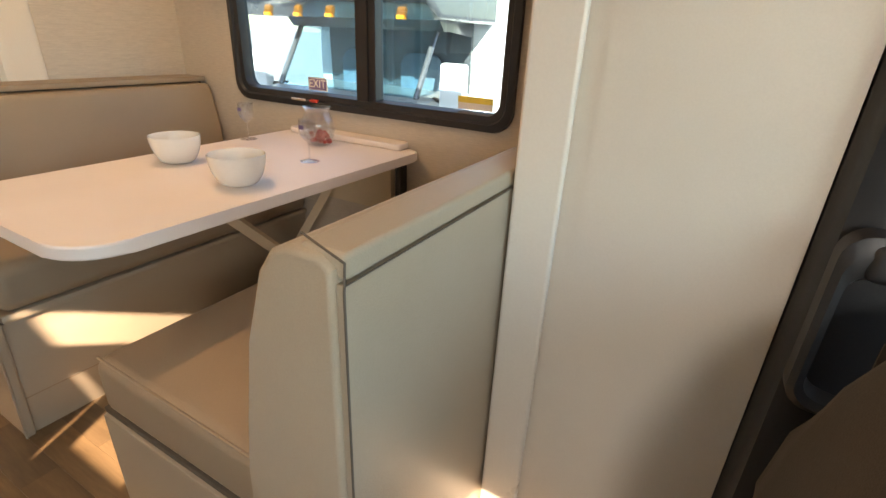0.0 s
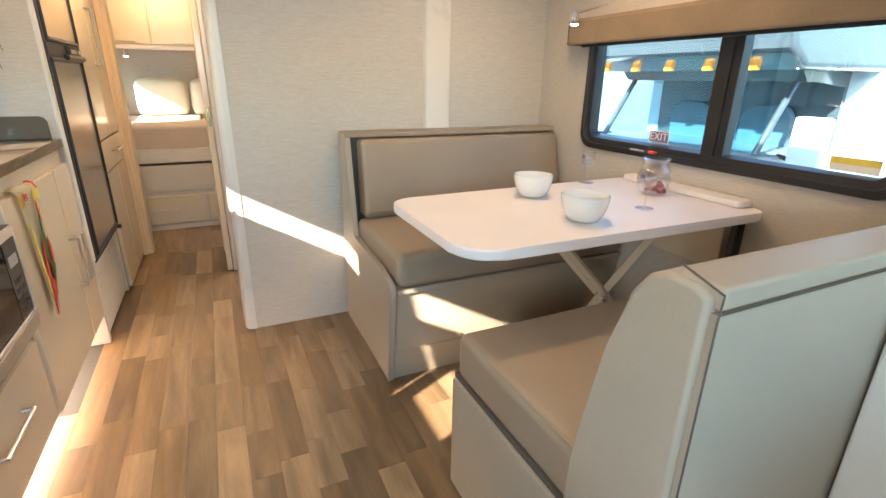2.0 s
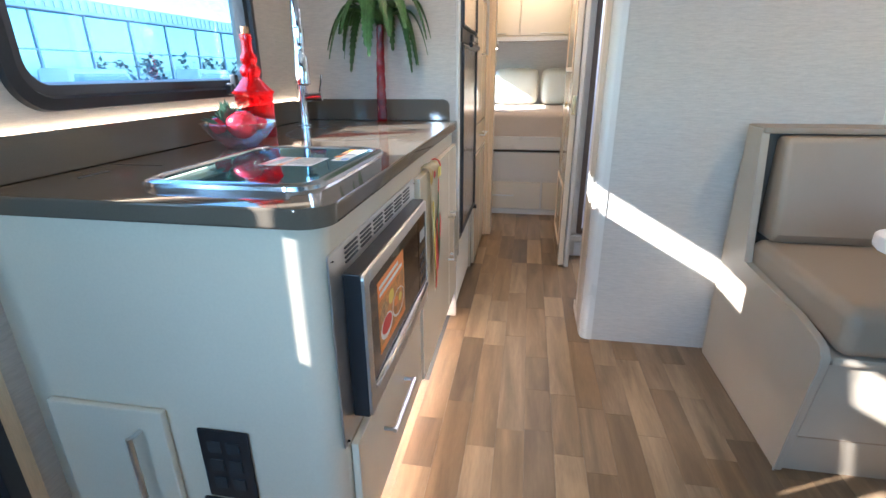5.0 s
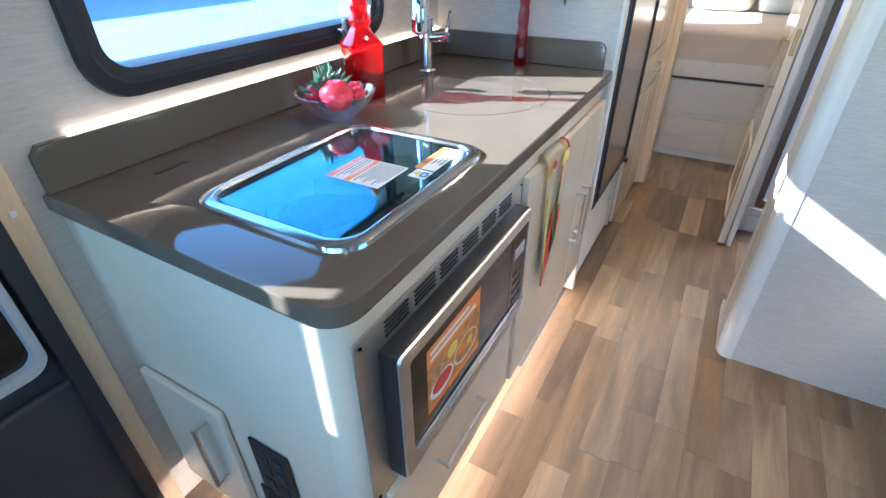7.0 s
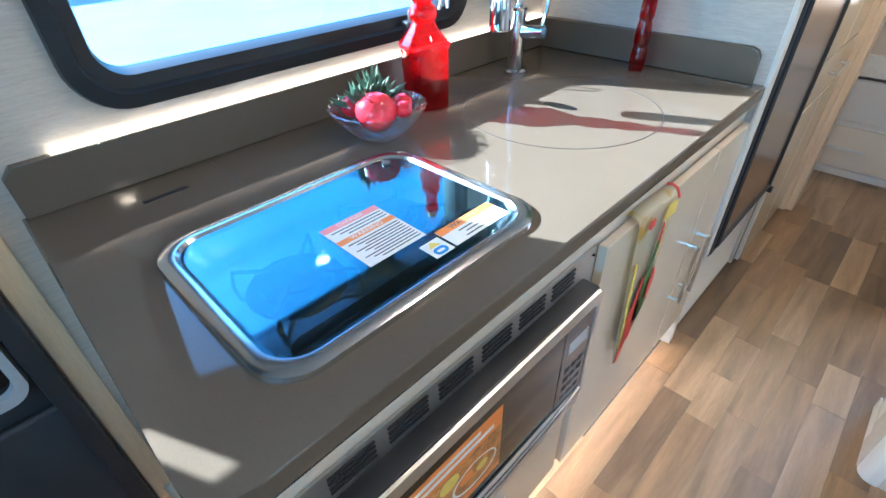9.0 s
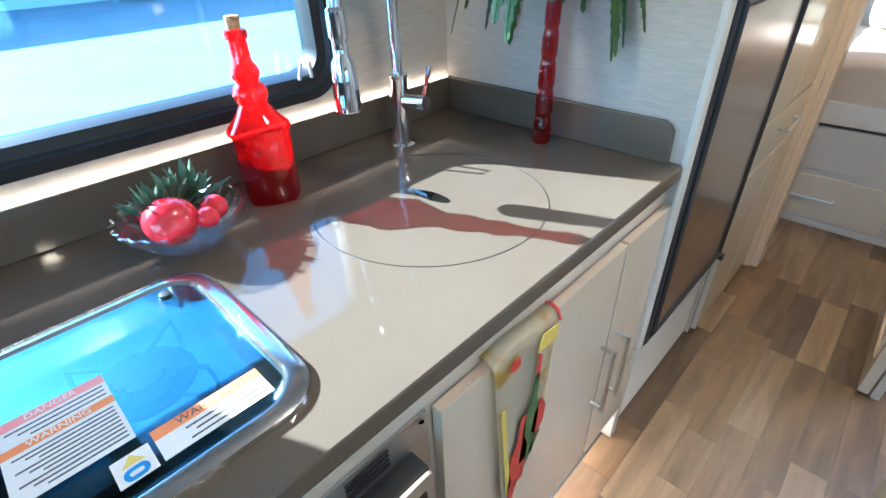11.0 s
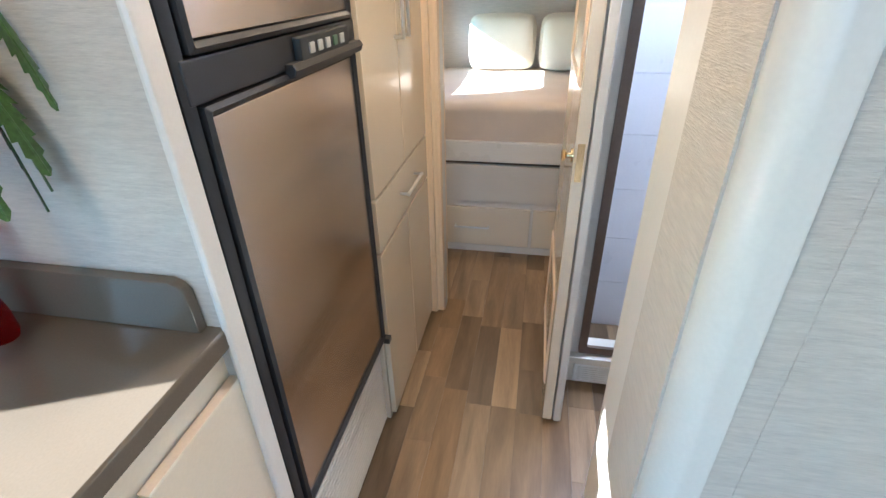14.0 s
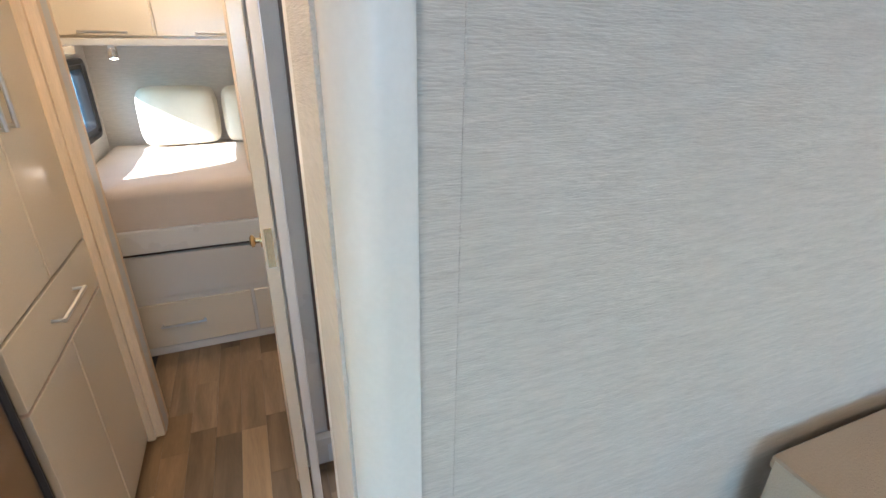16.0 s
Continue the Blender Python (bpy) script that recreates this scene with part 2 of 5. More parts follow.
def plank_material():
    m, n, l, b = mat("vinyl_plank")
    oi, tc, mp = n.new("ShaderNodeObjectInfo"), n.new("ShaderNodeTexCoord"), n.new("ShaderNodeMapping")
    off = n.new("ShaderNodeCombineXYZ")
    mul = n.new("ShaderNodeMath")
    mul.operation, mul.inputs[1].default_value = "MULTIPLY", 37.0
    l.new(oi.outputs["Random"], mul.inputs[0])
    l.new(mul.outputs[0], off.inputs[0])
    l.new(mul.outputs[0], off.inputs[1])
    mp.inputs["Scale"].default_value = (1.0, 8.0, 1.0)
    l.new(tc.outputs["Object"], mp.inputs["Vector"])
    l.new(off.outputs[0], mp.inputs["Location"])
    g1, g2 = n.new("ShaderNodeTexNoise"), n.new("ShaderNodeTexNoise")
    g1.inputs["Scale"].default_value, g1.inputs["Detail"].default_value, g1.inputs["Distortion"].default_value = 2.2, 6, 0.6
    g2.inputs["Scale"].default_value, g2.inputs["Detail"].default_value = 22, 5
    l.new(mp.outputs[0], g1.inputs["Vector"])
    l.new(mp.outputs[0], g2.inputs["Vector"])
    tone = n.new("ShaderNodeValToRGB")
    cr = tone.color_ramp
    cr.elements[0].color, cr.elements[0].position = (0.125, 0.087, 0.056, 1), 0.0
    cr.elements[1].color, cr.elements[1].position = (0.365, 0.255, 0.150, 1), 1.0
    e = cr.elements.new(0.35)
    e.color = (0.235, 0.148, 0.076, 1)
    e = cr.elements.new(0.65)
    e.color = (0.25, 0.175, 0.11, 1)
    l.new(oi.outputs["Random"], tone.inputs[0])
    grain = n.new("ShaderNodeValToRGB")
    grain.color_ramp.elements[0].position, grain.color_ramp.elements[1].position = 0.3, 0.72
    grain.color_ramp.elements[0].color, grain.color_ramp.elements[1].color = (0.58, 0.56, 0.54, 1), (1.18, 1.15, 1.12, 1)
    l.new(g1.outputs["Fac"], grain.inputs[0])
    mx = n.new("ShaderNodeMix")
    mx.data_type, mx.blend_type = "RGBA", "MULTIPLY"
    mx.inputs["Factor"].default_value = 1.0
    l.new(tone.outputs[0], mx.inputs["A"])
    l.new(grain.outputs[0], mx.inputs["B"])
    fine = n.new("ShaderNodeMapRange")
    fine.inputs["To Min"].default_value, fine.inputs["To Max"].default_value = 0.8, 1.2
    l.new(g2.outputs["Fac"], fine.inputs["Value"])
    mx2 = n.new("ShaderNodeMix")
    mx2.data_type, mx2.blend_type = "RGBA", "MULTIPLY"
    mx2.inputs["Factor"].default_value = 1.0
    l.new(mx.outputs["Result"], mx2.inputs["A"])
    l.new(fine.outputs[0], mx2.inputs["B"])
    l.new(mx2.outputs["Result"], b.inputs["Base Color"])
    b.inputs["Roughness"].default_value = 0.36
    bp = n.new("ShaderNodeBump")
    bp.inputs["Strength"].default_value, bp.inputs["Distance"].default_value = 0.2, 0.001
    l.new(g2.outputs["Fac"], bp.inputs["Height"])
    l.new(bp.outputs[0], b.inputs["Normal"])
    return m


PLANK = plank_material()


def towel_material():
    m, n, l, b = mat("printed_towel")
    tc, v = n.new("ShaderNodeTexCoord"), n.new("ShaderNodeTexNoise")
    v.inputs["Scale"].default_value, v.inputs["Detail"].default_value = 16, 2
    l.new(tc.outputs["Object"], v.inputs["Vector"])
    r = n.new("ShaderNodeValToRGB")
    r.color_ramp.elements[0].color, r.color_ramp.elements[0].position = (0.74, 0.52, 0.14, 1), 0.32
    r.color_ramp.elements[1].color, r.color_ramp.elements[1].position = (0.82, 0.74, 0.55, 1), 0.44
    l.new(v.outputs["Fac"], r.inputs[0])
    l.new(r.outputs[0], b.inputs["Base Color"])
    b.inputs["Roughness"].default_value = 0.9
    w = n.new("ShaderNodeTexNoise")
    w.inputs["Scale"].default_value = 700
    l.new(tc.outputs["Object"], w.inputs["Vector"])
    bp = n.new("ShaderNodeBump")
    bp.inputs["Strength"].default_value, bp.inputs["Distance"].default_value = 0.5, 0.002
    l.new(w.outputs["Fac"], bp.inputs["Height"])
    l.new(bp.outputs[0], b.inputs["Normal"])
    return m


TOWEL = towel_material()


# ---- builders ----
def root(name, loc, label, category, group="", kind=""):
    ob = new(name)
    ob.empty_display_size = 0.05
    ob.location = loc
    return tagged(ob, label, category, group, kind)


def put(name, bm, material, parent=None, smooth=True):
    bmesh.ops.recalc_face_normals(bm, faces=bm.faces)
    me = bpy.data.meshes.new(name)
    bm.to_mesh(me)
    bm.free()
    if smooth:
        me.shade_smooth()
        me.set_sharp_from_angle(angle=radians(35))
    me.materials.append(material)
    ob = new(name, me)
    if smooth:
        wn_mod = ob.modifiers.new("weighted_normals", "WEIGHTED_NORMAL")
        wn_mod.weight, wn_mod.keep_sharp = 80, True
    if parent:
        ob.parent = parent
        p, shift = parent, Vector((0, 0, 0))
        while p:
            shift += p.location
            p = p.parent
        ob.matrix_parent_inverse = Matrix.Translation(-shift)
    return ob


def structure(ob, label, category):
    return tagged(ob, label, category, kind="structure")


def add_box(bm, x0, x1, y0, y1, z0, z1, bev=0.0, seg=2):
    x0, x1, y0, y1, z0, z1 = min(x0, x1), max(x0, x1), min(y0, y1), max(y0, y1), min(z0, z1), max(z0, z1)
    m = Matrix.Translation(((x0 + x1) / 2, (y0 + y1) / 2, (z0 + z1) / 2)) @ Matrix.Diagonal((x1 - x0, y1 - y0, z1 - z0, 1))
    g = bmesh.ops.create_cube(bm, size=1, matrix=m)
    if bev:
        edges = list({e for v in g["verts"] for e in v.link_edges})
        bmesh.ops.bevel(bm, geom=edges, offset=bev, segments=seg, profile=0.5, affect="EDGES")


def box(name, x0, x1, y0, y1, z0, z1, material, parent=None, bev=0.003, seg=2):
    bm = bmesh.new()
    add_box(bm, x0, x1, y0, y1, z0, z1, bev, seg)
    return put(name, bm, material, parent)


def swap(axis, a, u, v):
    """(u, v) lie in the plane across the axis; x: (y, z), y: (x, z), z: (x, y)."""
    return {"x": (a, u, v), "y": (u, a, v), "z": (u, v, a)}[axis]


def prism(name, pts, axis, a0, a1, material, parent=None, bev=0.0, seg=2):
    bm = bmesh.new()
    lo = [bm.verts.new(swap(axis, a0, u, v)) for u, v in pts]
    hi = [bm.verts.new(swap(axis, a1, u, v)) for u, v in pts]
    bm.faces.new(lo)
    bm.faces.new(hi[::-1])
    k = len(pts)
    for i in range(k):
        bm.faces.new((lo[i], hi[i], hi[(i + 1) % k], lo[(i + 1) % k]))
    if bev:
        caps = [e for e in bm.edges if e.verts[0] in lo and e.verts[1] in lo or e.verts[0] in hi and e.verts[1] in hi]
        bmesh.ops.bevel(bm, geom=caps, offset=bev, segments=seg, profile=0.5, affect="EDGES")
    return put(name, bm, material, parent)


def rrect(u0, u1, v0, v1, r, seg=6):
    pts = []
    for cu, cv, a in ((u1 - r, v0 + r, -90), (u1 - r, v1 - r, 0), (u0 + r, v1 - r, 90), (u0 + r, v0 + r, 180)):
        for i in range(seg + 1):
            t = radians(a + 90 * i / seg)
            pts.append((cu + r * math.cos(t), cv + r * math.sin(t)))
    return pts


def ring(name, outer, inner, axis, steps, material, parent=None):
    """A frame between two outlines of equal count; steps: (share from outer to inner, height along the axis), closed behind."""
    bm = bmesh.new()
    loops = []
    for f, a in steps:
        loops.append([bm.verts.new(swap(axis, a, o[0] + f * (i[0] - o[0]), o[1] + f * (i[1] - o[1]))) for o, i in zip(outer, inner)])
    k = len(outer)
    for p, q in zip(loops, loops[1:] + loops[:1]):
        for i in range(k):
            bm.faces.new((p[i], q[i], q[(i + 1) % k], p[(i + 1) % k]))
    return put(name, bm, material, parent)


def lathe(name, profile, loc, material, parent=None, seg=32, wob=None):
    bm = bmesh.new()
    loops = []
    for r, z in profile:
        loop = []
        for i in range(seg):
            a = 2 * math.pi * i / seg
            k = wob(a, r, z) if wob else 1.0
            loop.append(bm.verts.new((loc[0] + r * k * math.cos(a), loc[1] + r * k * math.sin(a), loc[2] + z)))
        loops.append(loop)
    for p, q in zip(loops, loops[1:]):
        for i in range(seg):
            bm.faces.new((p[i], p[(i + 1) % seg], q[(i + 1) % seg], q[i]))
    bm.faces.new(loops[0][::-1])
    bm.faces.new(loops[-1])
    return put(name, bm, material, parent)


def add_tube(bm, pts, r, seg=10, radii=None):
    pts = [Vector(p) for p in pts]
    loops = []
    side = None
    for i, p in enumerate(pts):
        d = (pts[min(i + 1, len(pts) - 1)] - pts[max(i - 1, 0)]).normalized()
        ref = side if side else (Vector((0, 0, 1)) if abs(d.z) < 0.9 else Vector((1, 0, 0)))
        u = (ref - d * ref.dot(d)).normalized()
        side = u
        w = d.cross(u)
        rr = radii[i] if radii else r
        loops.append([bm.verts.new(p + rr * (math.cos(2 * math.pi * k / seg) * u + math.sin(2 * math.pi * k / seg) * w)) for k in range(seg)])
    for p, q in zip(loops, loops[1:]):
        for k in range(seg):
            bm.faces.new((p[k], p[(k + 1) % seg], q[(k + 1) % seg], q[k]))
    bm.faces.new(loops[0][::-1])
    bm.faces.new(loops[-1])


def tube(name, pts, r, material, parent=None, seg=10, radii=None):
    bm = bmesh.new()
    add_tube(bm, pts, r, seg, radii)
    return put(name, bm, material, parent)


def wall(name, axis, a0, a1, u0, u1, v0, v1, holes, material, label):
    """A wall slab across the axis with rectangular openings through it."""
    us = sorted({u0, u1, *[h[0] for h in holes], *[h[1] for h in holes]})
    vs = sorted({v0, v1, *[h[2] for h in holes], *[h[3] for h in holes]})
    bm = bmesh.new()
    for ua, ub in zip(us, us[1:]):
        for va, vb in zip(vs, vs[1:]):
            mu, mv = (ua + ub) / 2, (va + vb) / 2
            if any(h[0] < mu < h[1] and h[2] < mv < h[3] for h in holes):
                continue
            p, q = swap(axis, a0, ua, va), swap(axis, a1, ub, vb)
            add_box(bm, p[0], q[0], p[1], q[1], p[2], q[2])
    bmesh.ops.remove_doubles(bm, verts=bm.verts, dist=0.0005)
    dup = {}
    for f in bm.faces:
        c = tuple(round(x, 3) for x in f.calc_center_median())
        dup.setdefault(c, []).append(f)
    bmesh.ops.delete(bm, geom=[f for fs in dup.values() if len(fs) > 1 for f in fs], context="FACES")
    return structure(put(name, bm, material, smooth=False), label, "wall")


def pull(name, p, q, out, material, parent, r=0.005):
    """A squared bar handle from p to q that stands off by out."""
    p, q, out = Vector(p), Vector(q), Vector(out)
    bm = bmesh.new()
    add_tube(bm, [p, p + out * 0.92, p + out], r, 8)
    add_tube(bm, [q, q + out * 0.92, q + out], r, 8)
    d = (q - p).normalized() * r
    add_tube(bm, [p + out - d, q + out + d], r * 1.15, 8)
    return put(name, bm, material, parent)


def text(name, body, loc, rot, size, material, parent=None):
    c = bpy.data.curves.new(name, "FONT")
    c.body, c.size, c.align_x, c.align_y = body, size, "CENTER", "CENTER"
    c.extrude = 0.0003
    c.materials.append(material)
    ob = new(name, c)
    m = pose(*loc, *rot)
    if parent:
        ob.parent = parent
        ob.matrix_parent_inverse = Matrix.Translation(-parent.location)
    ob.matrix_basis = m
    return ob


# ---- structure ----
KY, RY, SY, PX = -1.27, 0.94, 1.62, -2.15   # kitchen wall, front side wall, slide-out wall, partition face
structure(box("floor", -5.25, 1.6, -1.32, 1.68, -0.06, -0.004, GREY_TRIM, bev=0), "subfloor under the vinyl planks", "floor")

SKYLIGHT = (-3.56, -3.27, 0.02, 0.70)
WIN_K = (-1.88, -1.02, 1.08, 1.49)
CAB_WIN = (-0.612, -0.20, 0.98, 1.53)
wall("wall_kitchen", "y", KY - 0.05, KY, -3.62, -0.775, 0.0, CEIL, [WIN_K], LINEN_Y, "cream linen-textured wall behind the kitchen counter")
# openings traced back from the sun patches, to shape the light inside
wall("wall_cab_driver", "y", KY - 0.05, KY, -0.775, 1.6, 0.0, CEIL, [(-0.594, -0.56, 0.99, 1.245), (-0.606, -0.56, 1.245, 1.328), (-0.505, -0.22, 1.035, 1.185), (-0.505, -0.33, 1.215, 1.325), (-0.58, -0.33, 1.345, 1.495), (0.70, 1.02, 1.16, 1.44)], GREY_TRIM, "dark grey cab side wall with openings cut to shape the sun patches")
structure(wall("ceiling", "z", CEIL, CEIL + 0.04, -5.25, 1.6, -1.34, 1.7, [SKYLIGHT], PANEL, "off-white padded ceiling panel with a shower skylight"), "off-white padded ceiling panel with a shower skylight", "ceiling")
WIN_D = (-1.75, -0.50, 0.90, 1.40)
wall("wall_slideout", "y", SY, SY + 0.05, -2.2, -0.12, 0.0, CEIL, [WIN_D], LINEN_Y, "cream linen-textured dinette wall around the window")
wall("wall_slideout_end", "x", -0.17, -0.12, RY + 0.05, SY, 0.0, CEIL, [], LINEN_X, "cream end wall of the slide-out")
structure(prism("wall_front_passenger", [(-0.185, 0.988), (-0.178, 0.965), (-0.15, 0.952), (-0.07, 0.945), (-0.06, 0.938), (0.254, 0.935), (0.254, 0.988)], "z", 0.0, CEIL, PANEL), "off-white painted wall panel beside the cab", "wall")
wall("wall_cab_passenger", "y", 0.99, 1.04, -0.12, 1.6, 0.0, CEIL, [], GREY_TRIM, "dark grey cab side wall")
wall("wall_cab_front", "x", 1.55, 1.6, -1.27, 0.99, 0.0, CEIL, [(-1.0, 0.8, 0.85, 1.7)], GREY_TRIM, "dark dashboard wall with the windshield opening")

structure(box("trim", -0.186, -0.098, 0.926, 0.945, 0.0, CEIL, TRIM, None, 0.007, 3), "pale vertical slide-out flange trim", "trim")

# bathroom partition with rounded corner trim
wall("wall_partition", "x", PX - 0.05, PX, 0.030, SY, 0.0, CEIL, [], LINEN_X, "linen-textured partition wall beside the dinette")
corner = [(PX + 0.003, 0.0295), (PX + 0.004, 0.026)]
corner += [(PX - 0.031 + 0.035 * math.cos(radians(a)), 0.015 + 0.035 * math.sin(radians(a))) for a in range(-10, -91, -10)]
corner += [(PX - 0.13, -0.02), (PX - 0.30, -0.015), (PX - 0.30, 0.040), (PX - 0.05, 0.040), (PX - 0.05, 0.029), (PX - 0.004, 0.029)]
structure(prism("trim", corner, "z", 0.0, CEIL, TRIM), "rounded satin white corner trim on the partition", "trim")
structure(box("end_panel", PX - 0.17, PX - 0.034, -0.0235, -0.0195, 0.0, CEIL, LINEN_Y, None, 0.001), "linen wall covering on the partition end", "wall")
structure(prism("trim", [(PX, 0.915), (PX + 0.022, 0.925), (PX + 0.030, 0.95), (PX + 0.030, 1.03), (PX + 0.022, 1.05), (PX, 1.06)], "z", 0.0, CEIL, TRIM), "satin white vertical pilaster trim", "trim")
structure(box("trim", PX + 0.0002, PX + 0.0008, 0.0605, 0.0617, 0.0, CEIL, LINEN_X, None, 0), "hairline vertical joint in the wall covering", "trim")
structure(box("baseboard", PX - 0.30, PX - 0.135, -0.024, -0.018, 0.0, 0.05, TRIM), "low white skirting at the partition end", "trim")
wall("wall_bath_back", "y", 1.0, 1.05, -3.62, PX - 0.05, 0.0, CEIL, [], PANEL, "plain bathroom wall")

# shower front facing the bathroom
wall("wall_shower", "x", -3.26, -3.2, -0.04, 1.0, 0.0, CEIL, [(0.055, 0.70, 0.17, 1.9)], TRIM, "white shower front with a tall opening")
ring("window_frame", rrect(0.04, 0.72, 0.155, 1.92, 0.01, 2), rrect(0.068, 0.69, 0.185, 1.88, 0.01, 2), "x", [(0, -3.199), (0, -3.185), (1, -3.185), (1, -3.199)], BRONZE)
structure(bpy.data.objects["window_frame"], "dark bronze shower door frame", "frame")
structure(box("ledge", -3.20, -3.165, -0.035, 0.8, 0.115, 0.148, TRIM, bev=0.006), "white shower curb ledge", "ledge")
wall("wall_shower_back", "x", -3.60, -3.57, -0.02, 1.0, 0.0, CEIL, [], SHOWER, "pale blue-white shower wall panel")
bm = bmesh.new()
for i in range(9):
    add_box(bm, -3.572, -3.566, -0.01, 1.0, 0.02 + i * 0.21, 0.02 + i * 0.21 + 0.2075, 0.0)
structure(put("shower_panel", bm, SHOWER, None, False), "pale shower wall boards with horizontal joints", "panel")
vent = root("air_vent", (-3.198, 0.14, 0.02), "white plastic louvred air vent low on the shower front", "vent")
box("body", -3.2, -3.192, 0.035, 0.235, 0.005, 0.095, WHITE_PLASTIC, vent, 0.004)
for i in range(7):
    box("slat", -3.193, -3.186, 0.05, 0.22, 0.018 + i * 0.010, 0.023 + i * 0.010, WHITE_PLASTIC, vent, 0.001)

# bedroom
BX, BY = -5.15, -0.83
wall("wall_bed_door", "x", -3.63, -3.575, KY, 1.0, 0.0, CEIL, [(-0.53, -0.02, 0.0, 1.93)], PANEL, "wall with the bedroom doorway")
wall("wall_bed_head", "x", BX - 0.05, BX, BY, 1.0, 0.0, CEIL, [], LINEN_X, "cream wall behind the bed pillows")
WIN_B = (-5.02, -4.12, 0.93, 1.27)
wall("wall_bed_side", "y", BY - 0.05, BY, BX, -3.63, 0.0, CEIL, [WIN_B], LINEN_Y, "cream bedroom side wall with a small window")
wall("wall_bed_side_far", "y", 0.95, 1.0, BX, -3.63, 0.0, CEIL, [], LINEN_Y, "cream bedroom side wall")
bm = bmesh.new()
add_box(bm, -3.66, -3.55, -0.575, -0.53, 0, 1.97, 0.006)
add_box(bm, -3.645, -3.535, -0.590, -0.560, 0, 1.97, 0.006)
add_box(bm, -3.66, -3.55, -0.02, 0.015, 0, 1.97, 0.006)
add_box(bm, -3.66, -3.55, -0.53, -0.02, 1.93, 1.97, 0.004)
structure(put("door_frame", bm, CASING), "pale wood casing round the bedroom doorway", "door frame")


def window(name, axis_y, hole, r, outward, label, sash=()):
    """Black-framed window: rounded frame, inner sash and pane; outward is the side of the open air."""
    u0, u1, v0, v1 = hole
    w = root(name, ((u0 + u1) / 2, axis_y, v0), label, "window", kind="structure")
    f = 0.03
    s = -outward
    out, inn = rrect(u0 - f, u1 + f, v0 - f, v1 + f, r, 8), rrect(u0 + 0.028, u1 - 0.028, v0 + 0.028, v1 - 0.028, r * 0.55, 8)
    ring("frame", out, inn, "y", [(0, axis_y + s * 0.001), (0.05, axis_y + s * 0.014), (0.45, axis_y + s * 0.018), (0.55, axis_y + s * 0.006), (0.9, axis_y + s * 0.004), (1, axis_y + outward * 0.02), (1, axis_y + outward * 0.045), (0, axis_y + outward * 0.052)], BLACK, w)
    p = box("pane", u0 + 0.02, u1 - 0.02, axis_y + outward * 0.030, axis_y + outward * 0.034, v0 + 0.02, v1 - 0.02, PANE, w, 0)
    p.visible_shadow = False
    return w


wk = window("window_1", KY, WIN_K, 0.085, -1, "black-framed kitchen window with rounded corners")
box("latch", -1.70, -1.67, KY + 0.012, KY + 0.04, 1.06, 1.095, BLACK, wk, 0.006)
box("latch", -1.695, -1.675, KY + 0.03, KY + 0.05, 1.075, 1.12, BLACK, wk, 0.005)
tube("clip", [(-1.80, KY + 0.012, 1.10), (-1.805, KY + 0.02, 1.135), (-1.825, KY + 0.02, 1.135), (-1.83, KY + 0.012, 1.10)], 0.004, WHITE_PLASTIC, wk, 8)
wd = window("window_2", SY, WIN_D, 0.075, 1, "black-framed sliding dinette window, closed")
box("mullion", -1.105, -1.05, SY - 0.012, SY + 0.05, WIN_D[2] + 0.02, WIN_D[3] - 0.02, BLACK, wd, 0.005)
box("mullion", -1.06, -1.02, SY - 0.004, SY + 0.045, WIN_D[2] + 0.02, WIN_D[3] - 0.02, BLACK, wd, 0.004)
box("latch", -1.44, -1.36, SY - 0.022, SY - 0.006, 0.893, 0.905, CHROME, wd, 0.004)
box("latch", -1.34, -1.30, SY - 0.022, SY - 0.006, 0.893, 0.905, RED_PRINT, wd, 0.004)
box("latch", -0.83, -0.79, SY - 0.02, SY - 0.006, 0.88, 0.895, BLACK, wd, 0.004)
wb = window("window_3", BY, WIN_B, 0.06, -1, "small black-framed bedroom window")
cabp = box("window_4", CAB_WIN[0], CAB_WIN[1], KY - 0.03, KY - 0.026, CAB_WIN[2], CAB_WIN[3], PANE, None, 0)
cabp.visible_shadow = False
structure(cabp, "cab side window pane", "window")
wsp = box("window_5", 1.57, 1.574, -1.0, 0.8, 0.85, 1.7, PANE, None, 0)
wsp.visible_shadow = False
structure(wsp, "windshield glass of the cab", "window")

# stickers on the dinette glass
st = root("exit_sticker", (-1.335, SY + 0.028, 0.955), "small white exit sticker on the window glass", "sticker")
box("backing", -1.385, -1.285, SY + 0.026, SY + 0.028, 0.935, 0.985, PAPER, st, 0)
box("face", -1.381, -1.289, SY + 0.0245, SY + 0.0265, 0.939, 0.981, PURPLE_INK, st, 0)
text("lettering", "EXIT", (-1.335, SY + 0.024, 0.96), (90, 0, 0), 0.044, PAPER, st)
st = root("warning_sticker", (-0.62, SY + 0.028, 0.95), "small yellow and white label on the window glass", "sticker")
box("backing", -0.69, -0.56, SY + 0.026, SY + 0.028, 0.933, 0.975, PAPER, st, 0)
box("band", -0.69, -0.56, SY + 0.0245, SY + 0.0265, 0.955, 0.975, YELLOW, st, 0)

